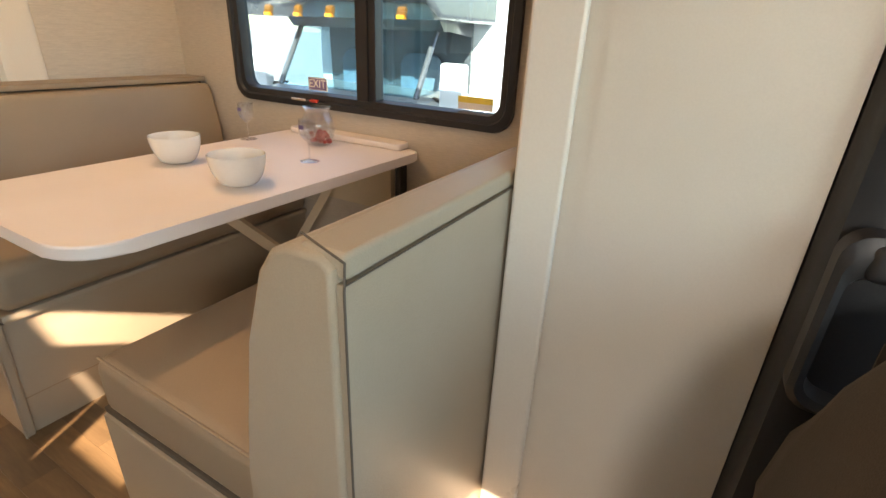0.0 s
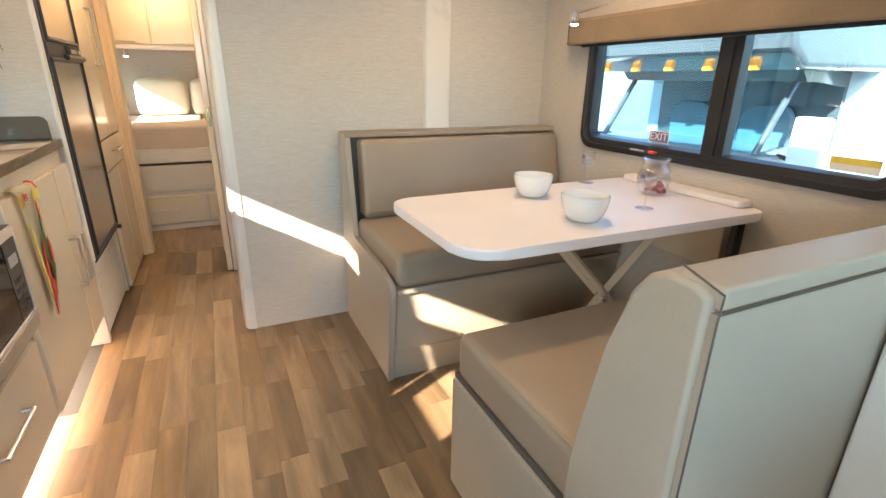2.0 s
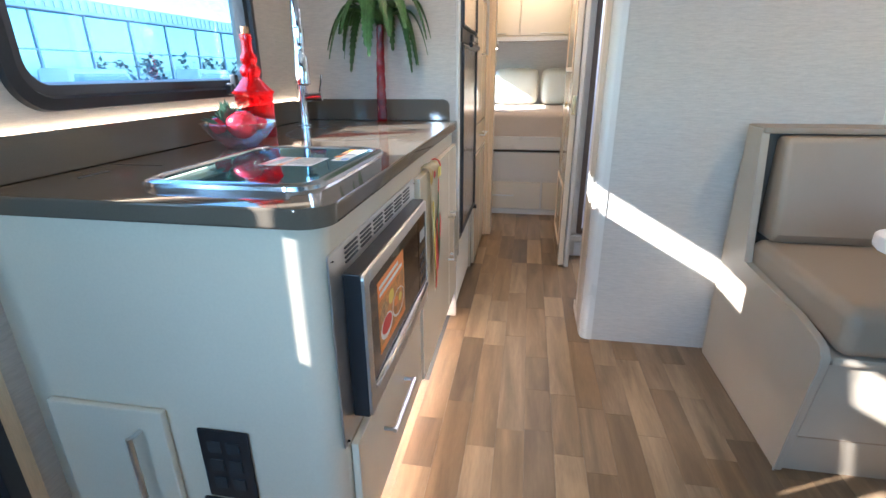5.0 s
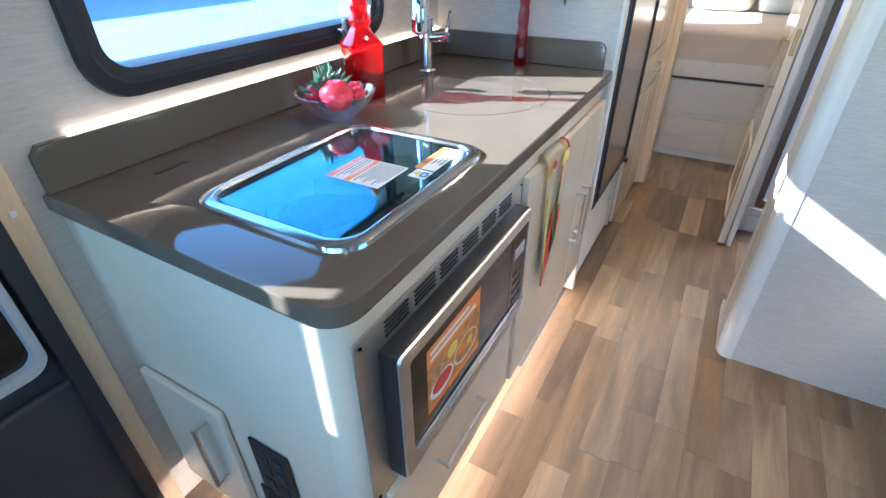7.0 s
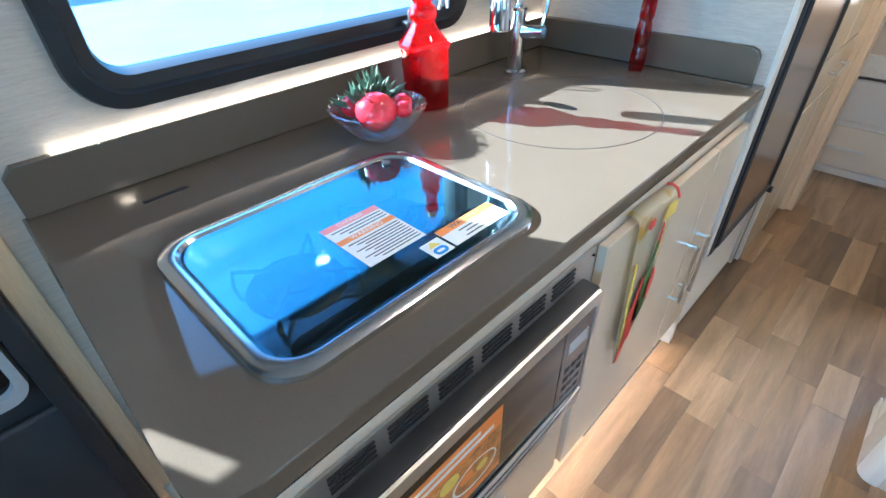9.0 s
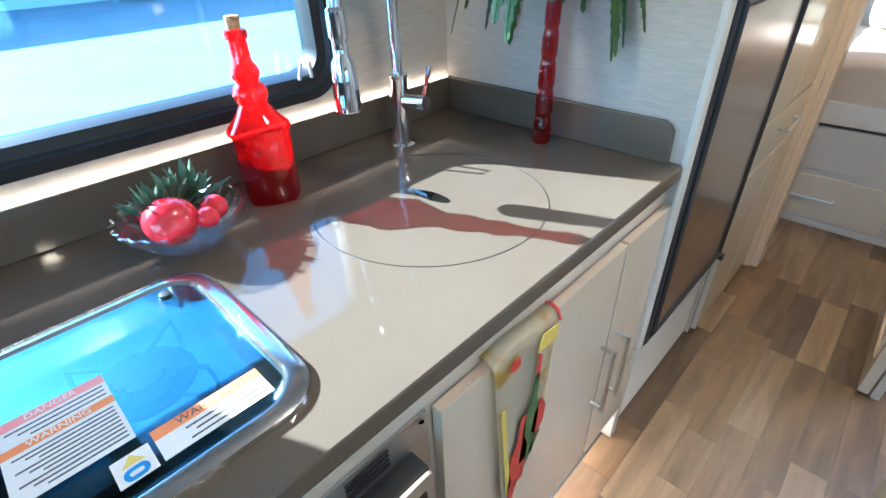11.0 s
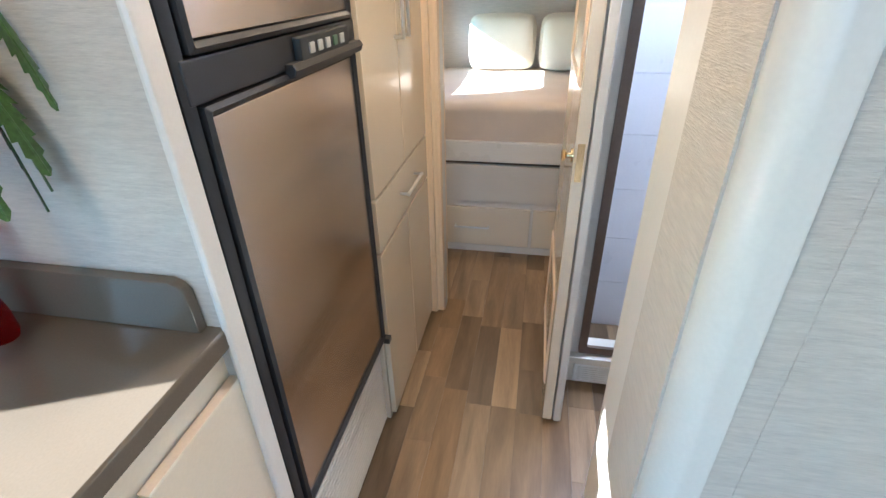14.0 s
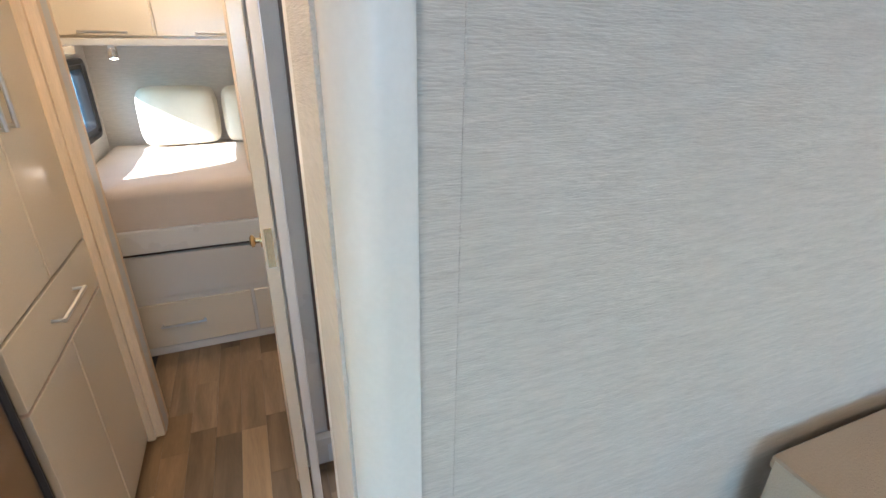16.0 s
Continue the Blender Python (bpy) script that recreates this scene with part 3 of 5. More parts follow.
# roller blind above the dinette window
blind = root("roller_blind", (-1.14, 1.58, 1.33), "brown fabric roller blind box, rolled up above the window", "blind")
prism("valance", [(1.535, 1.335), (1.528, 1.345), (1.528, 1.43), (1.54, 1.445), (1.618, 1.445), (1.618, 1.425), (1.55, 1.425), (1.548, 1.335)], "x", -1.84, -0.44, BLIND, blind)
tube("roller", [(-1.82, 1.585, 1.385), (-0.46, 1.585, 1.385)], 0.026, BLIND, blind, 14)
box("end_cap", -1.846, -1.838, 1.526, 1.618, 1.335, 1.447, BLACK, blind, 0.004)
box("end_cap", -0.442, -0.434, 1.526, 1.618, 1.335, 1.447, BLACK, blind, 0.004)
box("bottom_bar", -1.80, -0.46, 1.575, 1.590, 1.325, 1.350, BLACK, blind, 0.004)

blind = root("roller_blind", (-1.45, KY, 1.40), "brown fabric roller blind lowered over the kitchen window top", "blind")
prism("valance", [(KY + 0.085, 1.51), (KY + 0.092, 1.52), (KY + 0.092, 1.61), (KY + 0.08, 1.62), (KY + 0.002, 1.62), (KY + 0.002, 1.60), (KY + 0.07, 1.60), (KY + 0.072, 1.51)], "x", -1.97, -0.93, BLIND, blind)
tube("roller", [(-1.95, KY + 0.036, 1.56), (-0.95, KY + 0.036, 1.56)], 0.026, BLIND, blind, 14)
box("fabric", -1.93, -0.97, KY + 0.021, KY + 0.023, 1.415, 1.555, BLIND, blind, 0)
box("bottom_bar", -1.935, -0.965, KY + 0.019, KY + 0.031, 1.402, 1.420, BLACK, blind, 0.004)

# ---- lamps ----
def reading_lamp(base, tip, label):
    lamp = root("reading_lamp", base, label, "lamp")
    b, t = Vector(base), Vector(tip)
    tube("stem", [b, b + (t - b) * 0.4, t], 0.006, CHROME, lamp)
    d = (t - b).normalized()
    tube("shade", [t - d * 0.012, t, t + Vector((0, 0, -0.02)), t + Vector((0, 0, -0.045))], 0.02, CHROME, lamp, 14, [0.01, 0.018, 0.022, 0.022])
    lathe("bulb", [(0.004, -0.052), (0.016, -0.048), (0.018, -0.04), (0.015, -0.02)], t, BULB, lamp, 16)
    return lamp


reading_lamp((-1.70, 1.615, 1.50), (-1.71, 1.45, 1.455), "small chrome reading lamp, lit, beside the dinette window")
reading_lamp((-4.69, -0.62, 1.365), (-4.64, -0.60, 1.355), "small chrome reading lamp, lit, under the bedroom cabinets")
# fittings for the added downlights, out of view
for px, py in ((-0.55, -0.25), (-1.75, -0.55), (-1.3, 1.0), (-2.75, -0.3), (-4.3, -0.3), (0.15, 0.35)):
    p = root("ceiling_light", (px, py, CEIL), "round flush ceiling downlight, lit, unseen and added at an assumed place", "lamp", "ceiling downlights")
    lathe("rim", [(0.055, 0.0), (0.055, -0.006), (0.045, -0.010), (0.040, -0.010), (0.040, 0.0)], (px, py, CEIL), CHROME, p, 24)
    lathe("lens", [(0.039, -0.001), (0.039, -0.007), (0.02, -0.009)], (px, py, CEIL), PUCK, p, 24)

# ---- kitchen ----
COUNTER_Z = 0.93
CF = -0.618
kit = root("kitchen_cabinet", (-1.57, -0.93, 0.0), "cream laminate kitchen base cabinet with satin handles", "cabinet")
sk = [(-0.868, KY), (-0.868, CF - 0.055)] + [(-0.868 - 0.055 + 0.055 * math.cos(radians(a)), CF - 0.055 + 0.055 * math.sin(radians(a))) for a in range(0, 91, 15)] + [(-2.285, CF), (-2.285, KY)]
prism("body", sk, "z", 0.125, 0.895, CREAM, kit)
box("plinth", -0.98, -2.28, KY, -0.74, 0.0, 0.125, CREAM, kit)
box("drawer_front", -0.925, -1.505, CF + 0.001, CF + 0.018, 0.165, 0.425, CREAM, kit, 0.004)
box("door", -1.535, -2.06, CF + 0.001, CF + 0.020, 0.145, 0.832, CREAM, kit, 0.004)
box("door", -2.068, -2.275, CF + 0.001, CF + 0.020, 0.145, 0.832, CREAM, kit, 0.004)
box("edge_band", -1.535, -2.06, CF + 0.003, CF + 0.019, 0.832, 0.8335, CREAM_EDGE, kit, 0)
box("edge_band", -2.068, -2.275, CF + 0.003, CF + 0.019, 0.832, 0.8335, CREAM_EDGE, kit, 0)
pull("handle", (-1.09, CF + 0.018, 0.325), (-1.29, CF + 0.018, 0.325), (0, 0.028, 0), SATIN, kit)
pull("handle", (-2.035, CF + 0.02, 0.39), (-2.035, CF + 0.02, 0.575), (0, 0.03, 0), SATIN, kit)
pull("handle", (-2.105, CF + 0.02, 0.39), (-2.105, CF + 0.02, 0.575), (0, 0.03, 0), SATIN, kit)
# small hatch and controls on the end panel
hatch = box("hatch", -0.867, -0.850, -1.225, -0.965, 0.125, 0.513, CREAM, kit, 0.006)
pull("handle", (-0.85, -1.02, 0.275), (-0.85, -1.02, 0.465), (0.028, 0, 0), SATIN, kit)
ctl = root("control_panel", (-0.866, -0.85, 0.305), "black wall control panel with small buttons", "control panel")
box("plate", -0.867, -0.860, -0.905, -0.797, 0.307, 0.477, BLACK, ctl, 0.004)
for i in range(3):
    for j in range(2):
        box("button", -0.861, -0.857, -0.885 + j * 0.04, -0.857 + j * 0.04, 0.335 + i * 0.045, 0.362 + i * 0.045, GREY_TRIM, ctl, 0.002)
ctl2 = root("outlet_panel", (-0.866, -0.83, 0.22), "black socket panel with a small lit display", "control panel")
box("plate", -0.867, -0.860, -0.922, -0.738, 0.218, 0.300, BLACK, ctl2, 0.004)
box("display", -0.861, -0.858, -0.885, -0.825, 0.236, 0.248, WHITE_PLASTIC, ctl2, 0.001)
for i in range(3):
    box("socket", -0.861, -0.857, -0.90 + i * 0.052, -0.865 + i * 0.052, 0.258, 0.285, GREY_TRIM, ctl2, 0.002)
structure(box("toe_light", -0.974, -0.968, -1.22, -0.75, 0.112, 0.120, LED_TOE, None, 0.001), "warm light strip under the kitchen cabinet end", "light strip")
strip = structure(box("toe_light", -0.99, -2.27, -0.735, -0.728, 0.112, 0.120, LED_TOE, None, 0.001), "warm light strip under the kitchen cabinet", "light strip")

# counter with rounded free corner, splash and lit strip
top = root("countertop", (-1.57, -0.93, 0.885), "glossy dark brown solid-surface countertop with upstand", "countertop")
r = 0.052
ck = [(-0.853, KY)] + [(-0.853 - r + r * math.cos(radians(a)), -0.594 - r + r * math.sin(radians(a))) for a in range(0, 91, 9)] + [(-2.303, -0.594), (-2.303, KY)]
slab = prism("slab", ck, "z", 0.896, COUNTER_Z, COUNTER, top, 0.005)
slab.modifiers.clear()
cutter = prism("cutter", rrect(-1.408, -0.972, -0.998, -0.672, 0.05, 8), "z", 0.88, 0.95, COUNTER)
cut = slab.modifiers.new("hob_opening", "BOOLEAN")
cut.operation, cut.object, cut.solver = "DIFFERENCE", cutter, "EXACT"
bpy.context.view_layer.update()
cut_mesh = bpy.data.meshes.new_from_object(slab.evaluated_get(bpy.context.evaluated_depsgraph_get()))
slab.modifiers.clear()
slab.data = cut_mesh
bpy.data.objects.remove(cutter)
slab.modifiers.new("weighted_normals", "WEIGHTED_NORMAL").keep_sharp = True
prism("upstand", [(-0.86, 0.931), (-0.86, 1.0), (-0.875, 1.017), (-2.269, 1.017), (-2.269, 0.931)], "y", KY + 0.001, KY + 0.020, COUNTER, top, 0.003)
prism("upstand", [(KY + 0.021, 0.931), (KY + 0.021, 1.017), (-0.65, 1.017), (-0.635, 1.010), (-0.627, 0.997), (-0.625, 0.931)], "x", -2.269, -2.250, COUNTER, top, 0.003)
# sunken basin cover: a disc set in the slab with a hairline groove and finger hole
LX, LY, LR = -1.82, -0.895, 0.222
ring("groove", [(LX + LR * math.cos(2 * math.pi * i / 72), LY + LR * math.sin(2 * math.pi * i / 72)) for i in range(72)], [(LX + (LR - 0.0015) * math.cos(2 * math.pi * i / 72), LY + (LR - 0.0015) * math.sin(2 * math.pi * i / 72)) for i in range(72)], "z", [(0, 0.9295), (0, 0.9306), (1, 0.9306), (1, 0.9295)], BLACK, top)
prism("finger_hole", [(-1.829 + 0.015 * math.cos(a) - 0.004 * math.sin(a), -0.902 + 0.044 * math.sin(a)) for a in [2 * math.pi * i / 20 for i in range(20)]], "z", 0.9295, 0.9308, BLACK_GLOSS, top)
box("slot", -1.007, -1.08, -1.177, -1.167, 0.9295, 0.9308, BLACK, top, 0)
box("joint", -1.15, -1.1515, -1.248, -1.10, 0.9295, 0.9306, BLACK, top, 0)
structure(box("splash_light", -0.93, -2.26, KY + 0.002, KY + 0.010, 1.0175, 1.0215, LED, None, 0.001), "thin warm light strip along the splash", "light strip")

# gas hob under a glass lid
hob = root("cooktop", (-1.19, -0.83, 0.93), "inset cooktop with dark glass lid and steel rim", "cooktop")
ho, hi = rrect(-1.425, -0.955, -1.015, -0.655, 0.06, 8), rrect(-1.398, -0.982, -0.988, -0.682, 0.045, 8)
ring("rim", ho, hi, "z", [(0, 0.930), (0.06, 0.937), (0.4, 0.941), (0.8, 0.940), (1, 0.934), (1, 0.930)], RIM_STEEL, hob)
prism("glass_lid", rrect(-1.397, -0.983, -0.987, -0.683, 0.044, 8), "z", 0.9325, 0.9375, LID_GLASS, hob)
ring("pan_wall", rrect(-1.407, -0.973, -0.997, -0.673, 0.05, 8), rrect(-1.385, -0.995, -0.975, -0.695, 0.04, 8), "z", [(0, 0.8965), (0, 0.929), (0.15, 0.929), (1, 0.899), (1, 0.8965)], RIM_STEEL, hob)
prism("pan", rrect(-1.386, -0.994, -0.976, -0.694, 0.04, 8), "z", 0.8965, 0.8985, RIM_STEEL, hob)
for bx0, by0, br in ((-1.285, -0.865, 0.042), (-1.085, -0.835, 0.050)):
    lathe("burner", [(br + 0.02, 0.0), (br + 0.018, 0.003), (br, 0.004), (br, 0.011), (br * 0.95, 0.013), (br * 0.72, 0.013), (br * 0.70, 0.017), (br * 0.3, 0.018)], (bx0, by0, 0.8986), BLACK, hob, 28)
    for k in range(4):
        a0 = radians(45 + 90 * k)
        tube("pan_support", [(bx0 + 0.03 * math.cos(a0), by0 + 0.03 * math.sin(a0), 0.923), (bx0 + 0.085 * math.cos(a0), by0 + 0.085 * math.sin(a0), 0.923), (bx0 + 0.09 * math.cos(a0), by0 + 0.09 * math.sin(a0), 0.8995)], 0.0035, BLACK, hob, 6)
prism("control_strip", rrect(-1.375, -1.01, -0.742, -0.698, 0.018, 5), "z", 0.8986, 0.904, BLACK, hob, 0.0015)
box("label", -1.378, -1.262, -0.742, -0.697, 0.9377, 0.9381, PAPER, hob, 0)
box("label", -1.378, -1.262, -0.742, -0.727, 0.9382, 0.9384, ORANGE, hob, 0)
box("label", -1.252, -1.150, -0.868, -0.748, 0.9377, 0.9381, PAPER, hob, 0)
box("label", -1.252, -1.150, -0.868, -0.854, 0.9382, 0.9384, PINK_PRINT, hob, 0)
box("label", -1.252, -1.150, -0.826, -0.814, 0.9382, 0.9384, ORANGE, hob, 0)
text("lettering", "WARNING", (-1.32, -0.7345, 0.9385), (0, 0, 180), 0.014, INK, hob)
text("lettering", "DANGER", (-1.201, -0.861, 0.9385), (0, 0, 180), 0.012, PAPER, hob)
text("lettering", "WARNING", (-1.201, -0.820, 0.9385), (0, 0, 180), 0.012, PAPER, hob)
for i in range(3):
    box("print_line", -1.374, -1.29 - 0.008 * (i % 2), -0.721 + i * 0.008, -0.7185 + i * 0.008, 0.9382, 0.9384, INK, hob, 0)
for i in range(12):
    yy = (-0.849 + i * 0.0075) if i < 3 else (-0.808 + (i - 3) * 0.0064)
    box("print_line", -1.248, -1.158 - 0.010 * (i % 3), yy, yy + 0.0022, 0.9382, 0.9384, INK, hob, 0)
box("sticker", -1.257, -1.222, -0.732, -0.696, 0.9377, 0.9381, PAPER, hob, 0)
prism("print_mark", [(-1.250, -0.717), (-1.229, -0.717), (-1.2395, -0.730)], "z", 0.9382, 0.9385, YELLOW, hob)
ring("print_mark", rrect(-1.251, -1.228, -0.714, -0.698, 0.0075, 5), rrect(-1.246, -1.233, -0.709, -0.703, 0.0028, 5), "z", [(0, 0.9382), (0, 0.9385), (1, 0.9385), (1, 0.9382)], BLUE_PRINT, hob)
lathe("knob", [(0.02, 0.0), (0.02, 0.006), (0.012, 0.006), (0.012, 0.002)], (-1.192, -0.718, 0.9045), BLACK, hob, 20)
lathe("stop", [(0.008, 0.0), (0.008, 0.004), (0.004, 0.005)], (-1.36, -0.965, 0.9372), BLACK, hob, 12)

# microwave oven in its steel surround
mw = root("microwave_oven", (-1.2, -0.62, 0.44), "built-in stainless microwave oven with dark glass door", "microwave")
prism("surround", rrect(-1.525, -0.893, 0.437, 0.838, 0.006, 2), "y", CF + 0.001, CF + 0.005, STEEL, mw, 0.001)
box("body", -0.943, -1.492, CF + 0.005, -0.5780, 0.478, 0.787, BLACK, mw, 0.004)
ring("door_frame", rrect(-1.492, -0.943, 0.480, 0.785, 0.010, 4), rrect(-1.478, -0.970, 0.538, 0.758, 0.008, 4), "y", [(0, -0.5778), (0.05, -0.5725), (0.95, -0.5715), (1, -0.5740), (1, -0.5778)], STEEL, mw)
box("door_glass", -0.969, -1.385, -0.5778, -0.5737, 0.537, 0.759, BLACK_GLOSS, mw, 0)
box("keypad", -1.388, -1.479, -0.5778, -0.5733, 0.537, 0.759, BLACK_GLOSS, mw, 0)
box("display", -1.405, -1.465, -0.5733, -0.5728, 0.685, 0.715, LIGHT_PLASTIC, mw, 0)
for i in range(4):
    for j in range(3):
        box("button", -1.405 - j * 0.022, -1.42 - j * 0.022, -0.5733, -0.5728, 0.56 + i * 0.026, 0.573 + i * 0.026, GREY_TRIM, mw, 0)
tube("lower_lip", [(-0.972, -0.5715, 0.533), (-1.10, -0.5675, 0.531), (-1.23, -0.5665, 0.531), (-1.36, -0.5675, 0.531), (-1.477, -0.5715, 0.533)], 0.0045, CHROME, mw, 8)
prism("badge", rrect(-1.005, -0.978, 0.766, 0.777, 0.005, 4), "y", -0.5725, -0.5708, SATIN, mw)
bm = bmesh.new()
for i in range(6):
    for j in range(4):
        x = -0.965 - i * 0.085
        add_box(bm, x, x - 0.065, CF + 0.0052, CF + 0.008, 0.799 + j * 0.009, 0.8022 + j * 0.009)
put("vent_slots", bm, BLACK, mw)
for x, z in ((-0.905, 0.825), (-1.512, 0.825), (-0.905, 0.45), (-1.512, 0.45)):
    lathe("screw", [(0.0045, 0.0), (0.0045, 0.0), (0.002, 0.0)], (x, CF + 0.0055, z), CHROME, mw, 8)
box("sticker", -1.02, -1.225, -0.5737, -0.5733, 0.575, 0.735, ORANGE, mw, 0)
box("sticker", -1.02, -1.225, -0.5733, -0.5730, 0.590, 0.690, FOOD, mw, 0)
for k in range(2):
    box("print_line", -1.03, -1.205 + 0.03 * k, -0.5733, -0.5730, 0.700 + k * 0.016, 0.708 + k * 0.016, PAPER, mw, 0)


def dish(cx, cz, rx, rz, depth, material, name="food_picture"):
    prism(name, [(cx + rx * math.cos(radians(a)), cz + rz * math.sin(radians(a))) for a in range(0, 360, 20)], "y", depth - 0.0003, depth, material, mw)


dish(-1.165, 0.628, 0.050, 0.032, -0.5727, PAPER)
dish(-1.165, 0.630, 0.046, 0.028, -0.5724, FOOD)
dish(-1.145, 0.638, 0.015, 0.011, -0.5721, ORANGE)
dish(-1.180, 0.634, 0.013, 0.010, -0.5721, YELLOW)
dish(-1.07, 0.618, 0.044, 0.026, -0.5727, PAPER)
dish(-1.07, 0.622, 0.036, 0.019, -0.5724, RED_PRINT)
dish(-1.055, 0.658, 0.026, 0.020, -0.5727, CORK)
dish(-1.11, 0.667, 0.020, 0.016, -0.5727, YELLOW)

# towel over the cabinet door, folded to a slanting tip
bm = bmesh.new()
rows = 30
grid = []
for i in range(rows + 1):
    q = i / rows
    line = []
    for j in range(13):
        u = j / 12
        if q < 0.15:
            k = q / 0.15
            x = -1.632 - 0.165 * u
            yy, zz = CF - 0.008 + k * 0.038, 0.838 + 0.010 * math.sin(k * math.pi) + 0.004 * math.sin(u * 5)
        else:
            k = (q - 0.15) / 0.85
            drop = 0.425 - 0.19 * u ** 1.4
            x = -1.632 - 0.165 * u - 0.040 * k * (1 - u) + 0.012 * k * u
            yy, zz = CF + 0.030 + 0.004 * math.sin(u * 9 + k) * k, 0.838 + 0.004 * math.sin(u * 5) - k * drop
        line.append(bm.verts.new((x, yy, zz)))
    grid.append(line)
for i in range(rows):
    for j in range(12):
        bm.faces.new((grid[i][j], grid[i][j + 1], grid[i + 1][j + 1], grid[i + 1][j]))
bmesh.ops.solidify(bm, geom=bm.faces[:], thickness=0.004)
tw = put("kitchen_towel", bm, TOWEL)
tagged(tw, "cream kitchen towel printed with red bottles over cabinet door", "towel")


def towel_print(shape, material):
    prism("print", shape, "y", CF + 0.0355, CF + 0.0372, material, tw)


def bottle_shape(ux, z0, h, hw, lean):
    outline = ((-hw, 0), (hw, 0), (hw * 1.05, h * 0.5), (hw * 0.35, h * 0.72), (hw * 0.3, h), (-hw * 0.3, h), (-hw * 0.35, h * 0.72), (-hw * 1.05, h * 0.5))
    return [(ux + du + lean * dz / h, z0 + dz) for du, dz in outline]


towel_print([(-1.645, 0.74), (-1.657, 0.735), (-1.668, 0.62), (-1.687, 0.50), (-1.676, 0.47), (-1.660, 0.60)], YELLOW)
towel_print(bottle_shape(-1.728, 0.535, 0.215, 0.021, -0.014), LEAF)
towel_print(bottle_shape(-1.700, 0.480, 0.185, 0.024, -0.012), RED_PRINT)
towel_print([(-1.738, 0.600), (-1.758, 0.575), (-1.776, 0.600), (-1.780, 0.640), (-1.764, 0.668), (-1.745, 0.650)], RED_PRINT)
towel_print([(-1.736, 0.735), (-1.747, 0.735), (-1.749, 0.785), (-1.741, 0.795)], RED_PRINT)
towel_print([(-1.678, 0.425), (-1.690, 0.425), (-1.708, 0.485), (-1.684, 0.485)], RED_PRINT)
towel_print([(-1.715, 0.50), (-1.735, 0.515), (-1.770, 0.575), (-1.752, 0.572)], LEAF)
towel_print([(-1.662, 0.815), (-1.674, 0.808), (-1.688, 0.813), (-1.686, 0.829), (-1.668, 0.830)], RED_PRINT)
towel_print([(-1.735, 0.80), (-1.79, 0.795), (-1.788, 0.826), (-1.745, 0.832)], YELLOW)
tube("hem", [(-1.799, CF + 0.004, 0.8445), (-1.799, CF + 0.014, 0.848), (-1.799, CF + 0.026, 0.843), (-1.799, CF + 0.034, 0.825)], 0.003, RED_PRINT, tw, 6)

# faucet
fx, fy = -1.977, -1.145
fa = root("faucet", (fx, fy, 0.93), "chrome pull-down kitchen faucet with side lever", "faucet")
lathe("base", [(0.03, 0.0), (0.03, 0.004), (0.021, 0.008), (0.021, 0.155), (0.023, 0.158), (0.023, 0.163), (0.0135, 0.168)], (fx, fy, 0.9305), CHROME, fa, 24)
hx, hy = -1.757, -1.03
arc = [(fx, fy, 1.09), (fx, fy, 1.28)]
for i in range(1, 13):
    a = math.pi * i / 12
    f = (1 - math.cos(a)) / 2
    arc.append((fx + (hx - fx) * f, fy + (hy - fy) * f, 1.28 + 0.125 * math.sin(a)))
arc.append((hx, hy, 1.25))
tube("neck", arc, 0.0125, CHROME, fa, 16)
lathe("spray_head", [(0.022, 0.0), (0.024, 0.004), (0.0225, 0.05), (0.019, 0.085), (0.0135, 0.095), (0.0135, 0.12), (0.017, 0.125), (0.017, 0.165), (0.013, 0.17)], (hx, hy, 1.088), CHROME, fa, 24)
lathe("nozzle", [(0.016, 0.0), (0.016, -0.004), (0.012, -0.004)], (hx, hy, 1.088), BLACK, fa, 20)
tube("lever", [(fx - 0.002, fy + 0.018, 1.035), (fx - 0.012, fy + 0.075, 1.04)], 0.0165, CHROME, fa, 16)
tube("lever", [(fx - 0.012, fy + 0.066, 1.045), (fx - 0.018, fy + 0.072, 1.08), (fx - 0.024, fy + 0.075, 1.115)], 0.005, CHROME, fa, 10)

# red square bottle with cork
bt = root("glass_bottle", (-1.633, -1.14, 0.93), "tall square red glass bottle with ribbed neck and cork", "bottle")
bx, by, bz = -1.633, -1.14, 0.9305
SQ = lambda a, r, z: 1.0 if z > 0.175 else 1 + (0.16 * (max(abs(math.cos(a + 0.5)), abs(math.sin(a + 0.5))) ** -1 - 1) * 2.2)
prof = [(0.030, 0.0), (0.040, 0.003), (0.042, 0.012), (0.042, 0.085), (0.0415, 0.125), (0.044, 0.133), (0.044, 0.142), (0.039, 0.148), (0.030, 0.166), (0.022, 0.182), (0.026, 0.190), (0.028, 0.200), (0.024, 0.211), (0.017, 0.218), (0.021, 0.226), (0.023, 0.234), (0.019, 0.244), (0.0145, 0.252), (0.0135, 0.285), (0.017, 0.288), (0.017, 0.300), (0.013, 0.303)]
prof = [(r0 * (1.2 if z0 < 0.16 else 1.08), z0) for r0, z0 in prof]
lathe("body", prof, (bx, by, bz), RED_GLASS, bt, 48, SQ)
bm = bmesh.new()
for k in range(26):
    a0 = 2 * math.pi * k / 26
    rr = 0.0535 * SQ(a0, 0.05, 0.1)
    bmesh.ops.create_icosphere(bm, subdivisions=1, radius=0.0035, matrix=Matrix.Translation((bx + rr * math.cos(a0), by + rr * math.sin(a0), bz + 0.1375)))
rng = random.Random(21)
